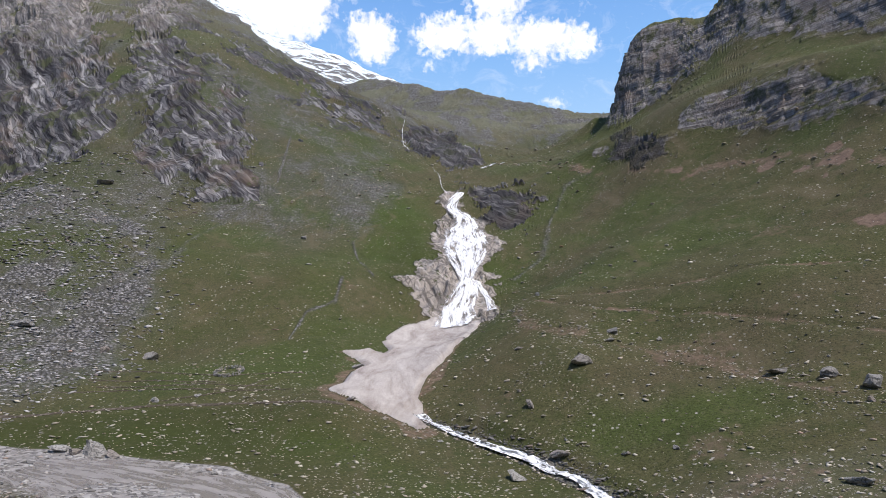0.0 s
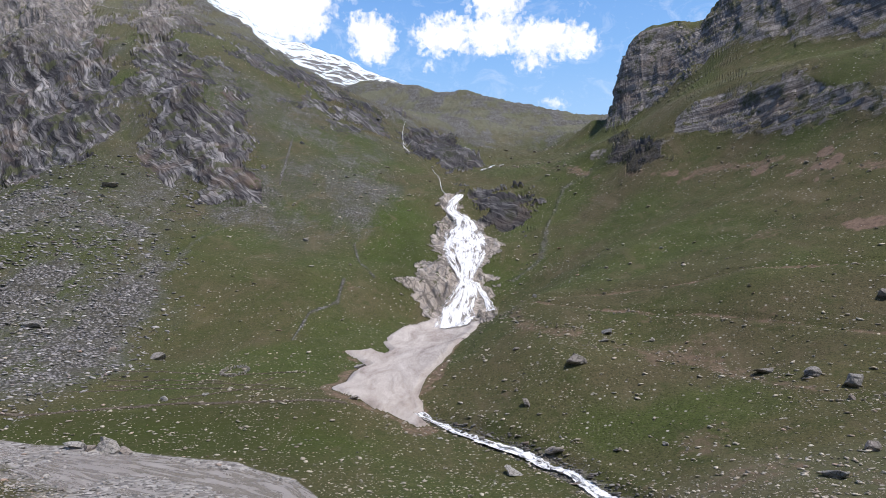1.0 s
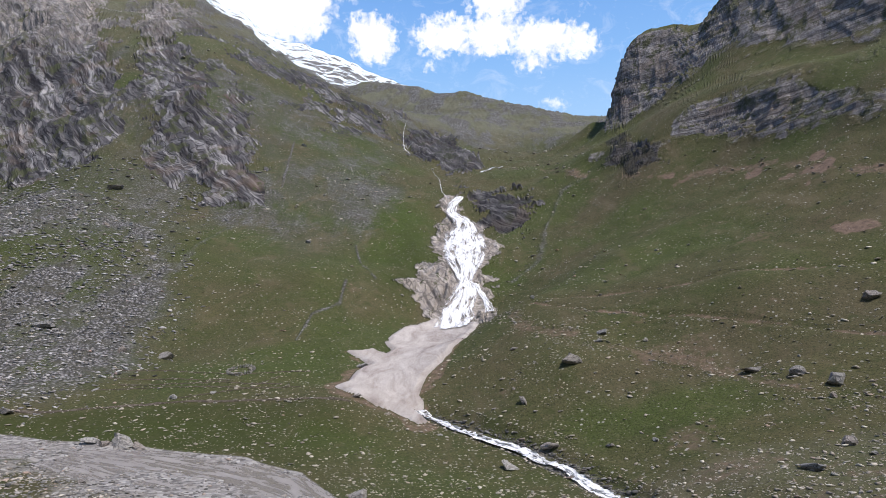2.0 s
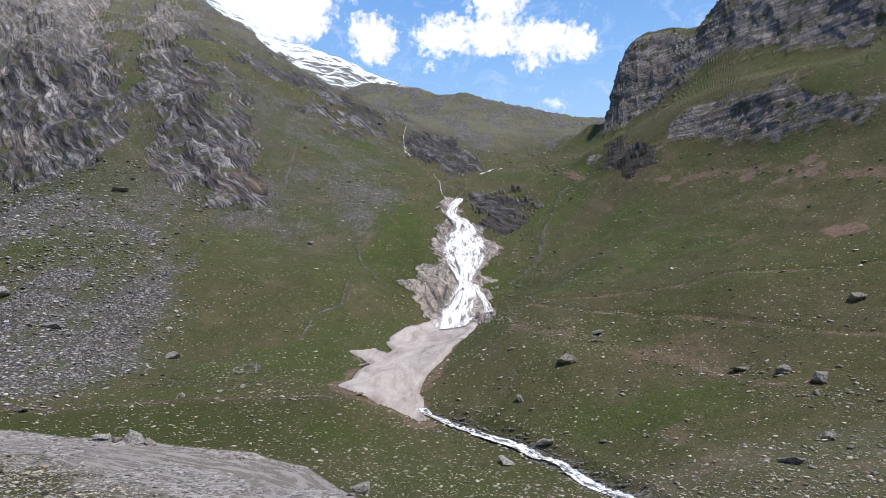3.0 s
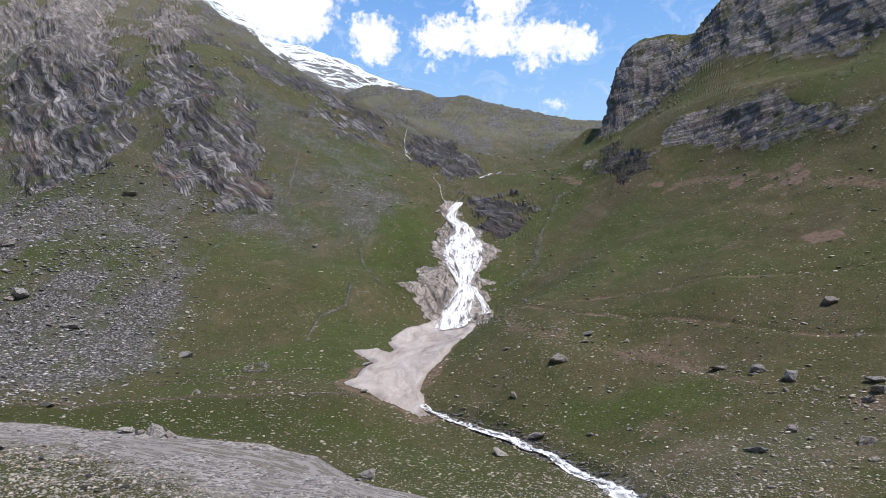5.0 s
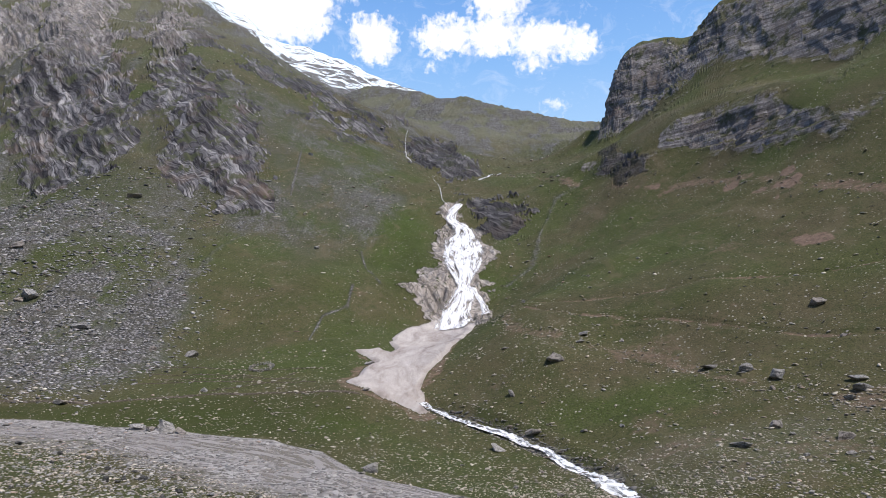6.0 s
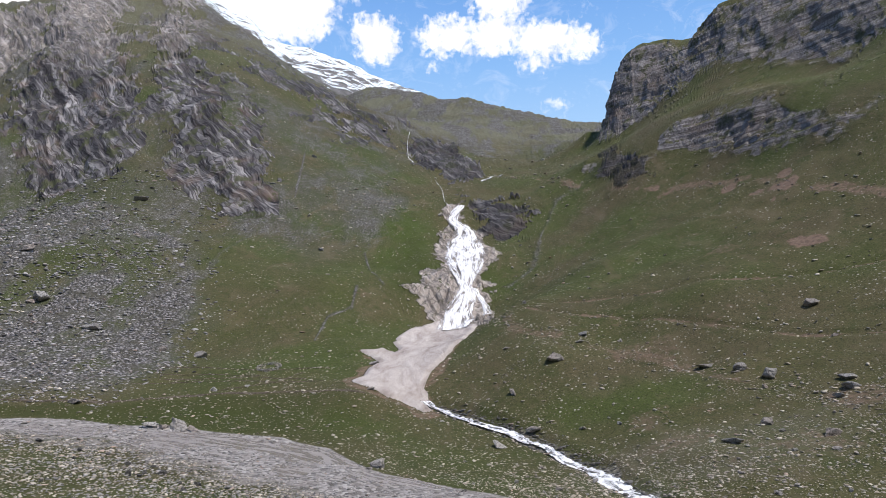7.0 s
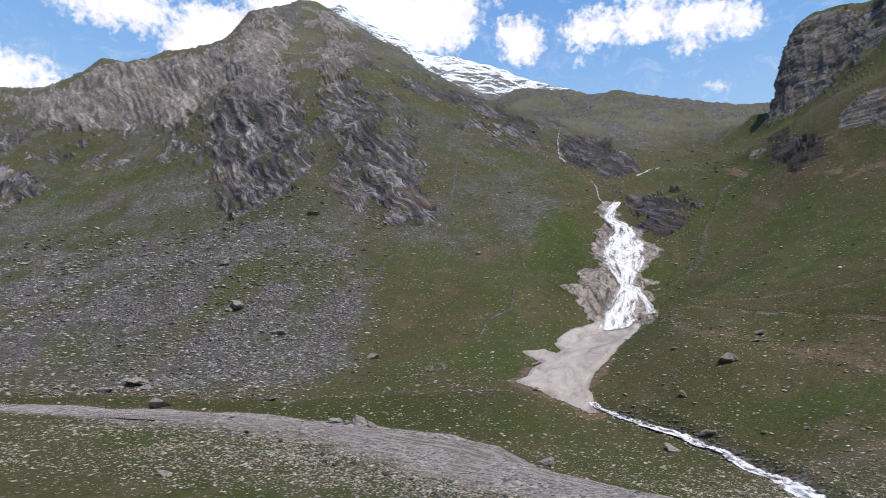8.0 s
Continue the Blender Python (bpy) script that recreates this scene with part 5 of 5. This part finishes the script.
def dry(x, y):
    ok = (beside(STREAM, x, y) > 2.2) & (inside(SNOW_PATCH, x, y) < 0) & (fall_share(x, y) < 0.1) & (inside(FALL_SLABS, x, y) < 0)
    for crag in (CRAG_ONE, CRAG_TWO, OUTCROP_FALL, ROCK_BAND, RIDGE_ROCK):
        ok &= inside(crag, x, y) < 1
    return ok & ~((x > 85) & (y > 200) & (land(x, y) > 128))


def on_turf(x, y):
    patchy = smooth(cloudy(x / 12, y / 12, 0, 4, 401, 0.65), -0.5, 0.8) ** 2.0
    band = 1.3 * smooth(-beside(STONE_BAND, x, y), -6, -1.5) + smooth(-beside(UPPER_TRACK, x, y), -9, -2) * 0.6
    patchy = patchy * (0.3 + 1.4 * smooth(cloudy(x / 3.5, y / 3.5, 0, 2, 403), -0.3, 0.6))
    low = smooth(-y, -95, -70) * smooth(x, -5, 20) * 0.9
    tr = np.zeros_like(x)
    for t in TRACKS + [VALLEY_PATH]:
        tr = np.maximum(tr, smooth(-beside(t, x, y), -1.6, -0.5))
    brookside = smooth(-beside(STREAM, x, y), -5.5, -2.5)
    bank = smooth(-y, -128, -118) * smooth(-x, -20, 0)
    chance = 0.5 * brookside + 0.12 * bank + (0.08 + 0.34 * patchy) * (0.35 + 0.65 * smooth(-y, -175, -120)) + 0.42 * band + 0.5 * low + 0.4 * tr
    chance = chance + 0.6 * smooth(inside(STONY_FAN, x, y), -6, 6)
    for t in (HILL_PATH_ONE, HILL_PATH_TWO):
        chance = chance + 0.35 * smooth(-beside(t, x, y) - 0.6, -2.6, -0.6)
    chance = chance * (1 - 0.8 * smooth(-np.hypot((x - 35) / 19, (y - 107) / 13), -1.0, -0.5))
    return chance * dry(x, y) * (river_share(x, y) < 0.3) * smooth(y, 18, 40)


def on_scree(x, y):
    apron = 0.4 * smooth(land(x, y), 45, 70) * smooth(-land(x, y), -140, -120) * smooth(-x, 90, 140)
    patchy = 0.6 + 0.4 * smooth(cloudy(x / 14, y / 26, 0, 4, 57, 0.65), -0.4, 0.4)
    return patchy * np.maximum(apron, smooth(inside(SCREE_FIELD, x, y) + 6 * cloudy(x / 18, y / 18, 0, 3, 51), -12, 8)) * dry(x, y) * smooth(y, 110, 118)


def on_bar(x, y):
    nb, bk = np.array(RIVER_NEAR), np.array(RIVER_BANK)
    d = y - np.interp(x, nb[:, 0], nb[:, 1])
    f = np.interp(x, bk[:, 0], bk[:, 1]) - y
    bar = smooth(d + 5 * cloudy(x / 11, y / 11, 0, 3, 61), -55, -2) * (f > 0.4) * smooth(-x, -30, -10)
    bar = bar * np.maximum(smooth(x + 0.8 * y, -66, -30), smooth(y, 82, 92))
    bar = bar * (1 - 0.92 * smooth(-np.hypot((x + 95) / 42, (y - 60) / 18), -1.0, -0.6))
    return np.clip(bar * (1 - 0.45 * river_share(x, y)) * 0.9, 0, 1)


hx, hy, hs = scatter(190000, 11, -56, 40, 62, 520, on_turf, 0.00100, 0.46)
stone_heap("hillside_stones", hx, hy, hs, HILL_STONE, "countless pale stones scattered over the turf", "stones", 12)
sx, sy, ss = scatter(56000, 21, -60, -14, 110, 420, on_scree, 0.0015, 0.62)
stone_heap("scree_stones", sx, sy, ss, SCREE_STONE, "angular grey stones of the talus slope", "stones", 22)
gx, gy, gs = scatter(46000, 31, -66, 30, 40, 160, on_bar)
stone_heap("river_stones", gx, gy, gs * 1.0, RIVER_STONE, "pale rounded stones on the river bar", "stones", 32)


def beside_stream(count, seed):
    line, rnd = np.array(STREAM, float), np.random.RandomState(seed)
    s = rnd.uniform(0, len(line) - 1, count)
    k = np.arange(len(line))
    off = rnd.normal(0, 1, count)
    off = np.sign(off) * (0.75 + 1.4 * np.abs(off)) * (0.5 + 0.5 * s / len(line))
    x, y = np.interp(s, k, line[:, 0]) + 0.75 * off, np.interp(s, k, line[:, 1]) + 0.6 * off
    return x, y, 0.22 * (1 - rnd.uniform(0, 1, count)) ** -0.4


wx, wy, ws = beside_stream(2200, 61)
stone_heap("stream_stones", wx, wy, np.minimum(ws, 1.3), WET_STONE, "dark wet stones lining the rushing stream", "stones", 62, 0.3)


# ---- single rocks large enough to tell apart ----
def loose_rocks():
    kinds = [boulder_mesh(700 + k, 1.0, 0.75, 0.75, 2) for k in range(14)]
    black = [boulder_mesh(740 + k, 1.0, 0.9, 0.75, 2, DARK_BOULDER) for k in range(5)]
    for seed, az0, az1, r0, r1, keep, count, label, group in (
            (41, -54, 38, 75, 300, on_turf, 120, "weathered grey rock lying on the turf", "rocks on the turf"),
            (42, -54, -18, 125, 330, on_scree, 130, "angular grey block on the talus slope", "blocks on the scree"),
            (43, -58, 10, 65, 125, on_bar, 50, "pale rock on the river bar", "rocks on the river bar"),
            (44, -50, 2, 48, 108, on_bar, 34, "small blackish rock on the stony river bar", "dark rocks on the river bar")):
        x, y, size = scatter(6000, seed, az0, az1, r0, r1, keep)
        rnd = random.Random(seed)
        zs = ground_z(x[:count], y[:count])
        for k in range(min(count, len(x))):
            wide = (1.35 if seed == 42 else 1.0) * (0.32 + 0.0026 * math.hypot(x[k], y[k])) * rnd.uniform(0.6, 1.2) / rnd.uniform(0.35, 1.0) ** 0.8
            ob = new("rock", black[k % 5] if seed == 44 else kinds[rnd.randrange(14)])
            turn = Euler((rnd.uniform(-0.2, 0.2), rnd.uniform(-0.2, 0.2), rnd.uniform(0, 6.28)))
            ob.matrix_basis = Matrix.LocRotScale((x[k], y[k], zs[k] + 0.12 * wide), turn, (wide, wide, wide * rnd.uniform(0.45, 0.85)))
            tagged(ob, label, "rock", group)


loose_rocks()


# ---- a shepherd's ring of stones ----
def stone_ring():
    cx, cy = -52.0, 141.5
    base = new("stone_enclosure")
    base.matrix_basis = pose(cx, cy, float(ground_z(np.array([cx]), np.array([cy]))[0]))
    tagged(base, "low ring of piled grey stones on the meadow", "enclosure")
    meshes = [boulder_mesh(500 + k, 0.55, 0.36, 0.4, 1) for k in range(6)]
    rnd = random.Random(5)
    for k in range(84):
        a = k * 0.2244 + rnd.uniform(-0.05, 0.05)
        lx, ly = 2.9 * math.cos(a) + rnd.uniform(-0.2, 0.2), 3.4 * math.sin(a) + rnd.uniform(-0.2, 0.2)
        ob = new("stone", meshes[k % 6])
        ob.parent = base
        z = float(ground_z(np.array([cx + lx]), np.array([cy + ly]))[0]) - base.matrix_basis.translation.z
        ob.matrix_basis = pose(lx, ly, z + 0.1 + 0.24 * (k // 28), rnd.uniform(-20, 20), rnd.uniform(-20, 20), rnd.uniform(0, 360))


stone_ring()
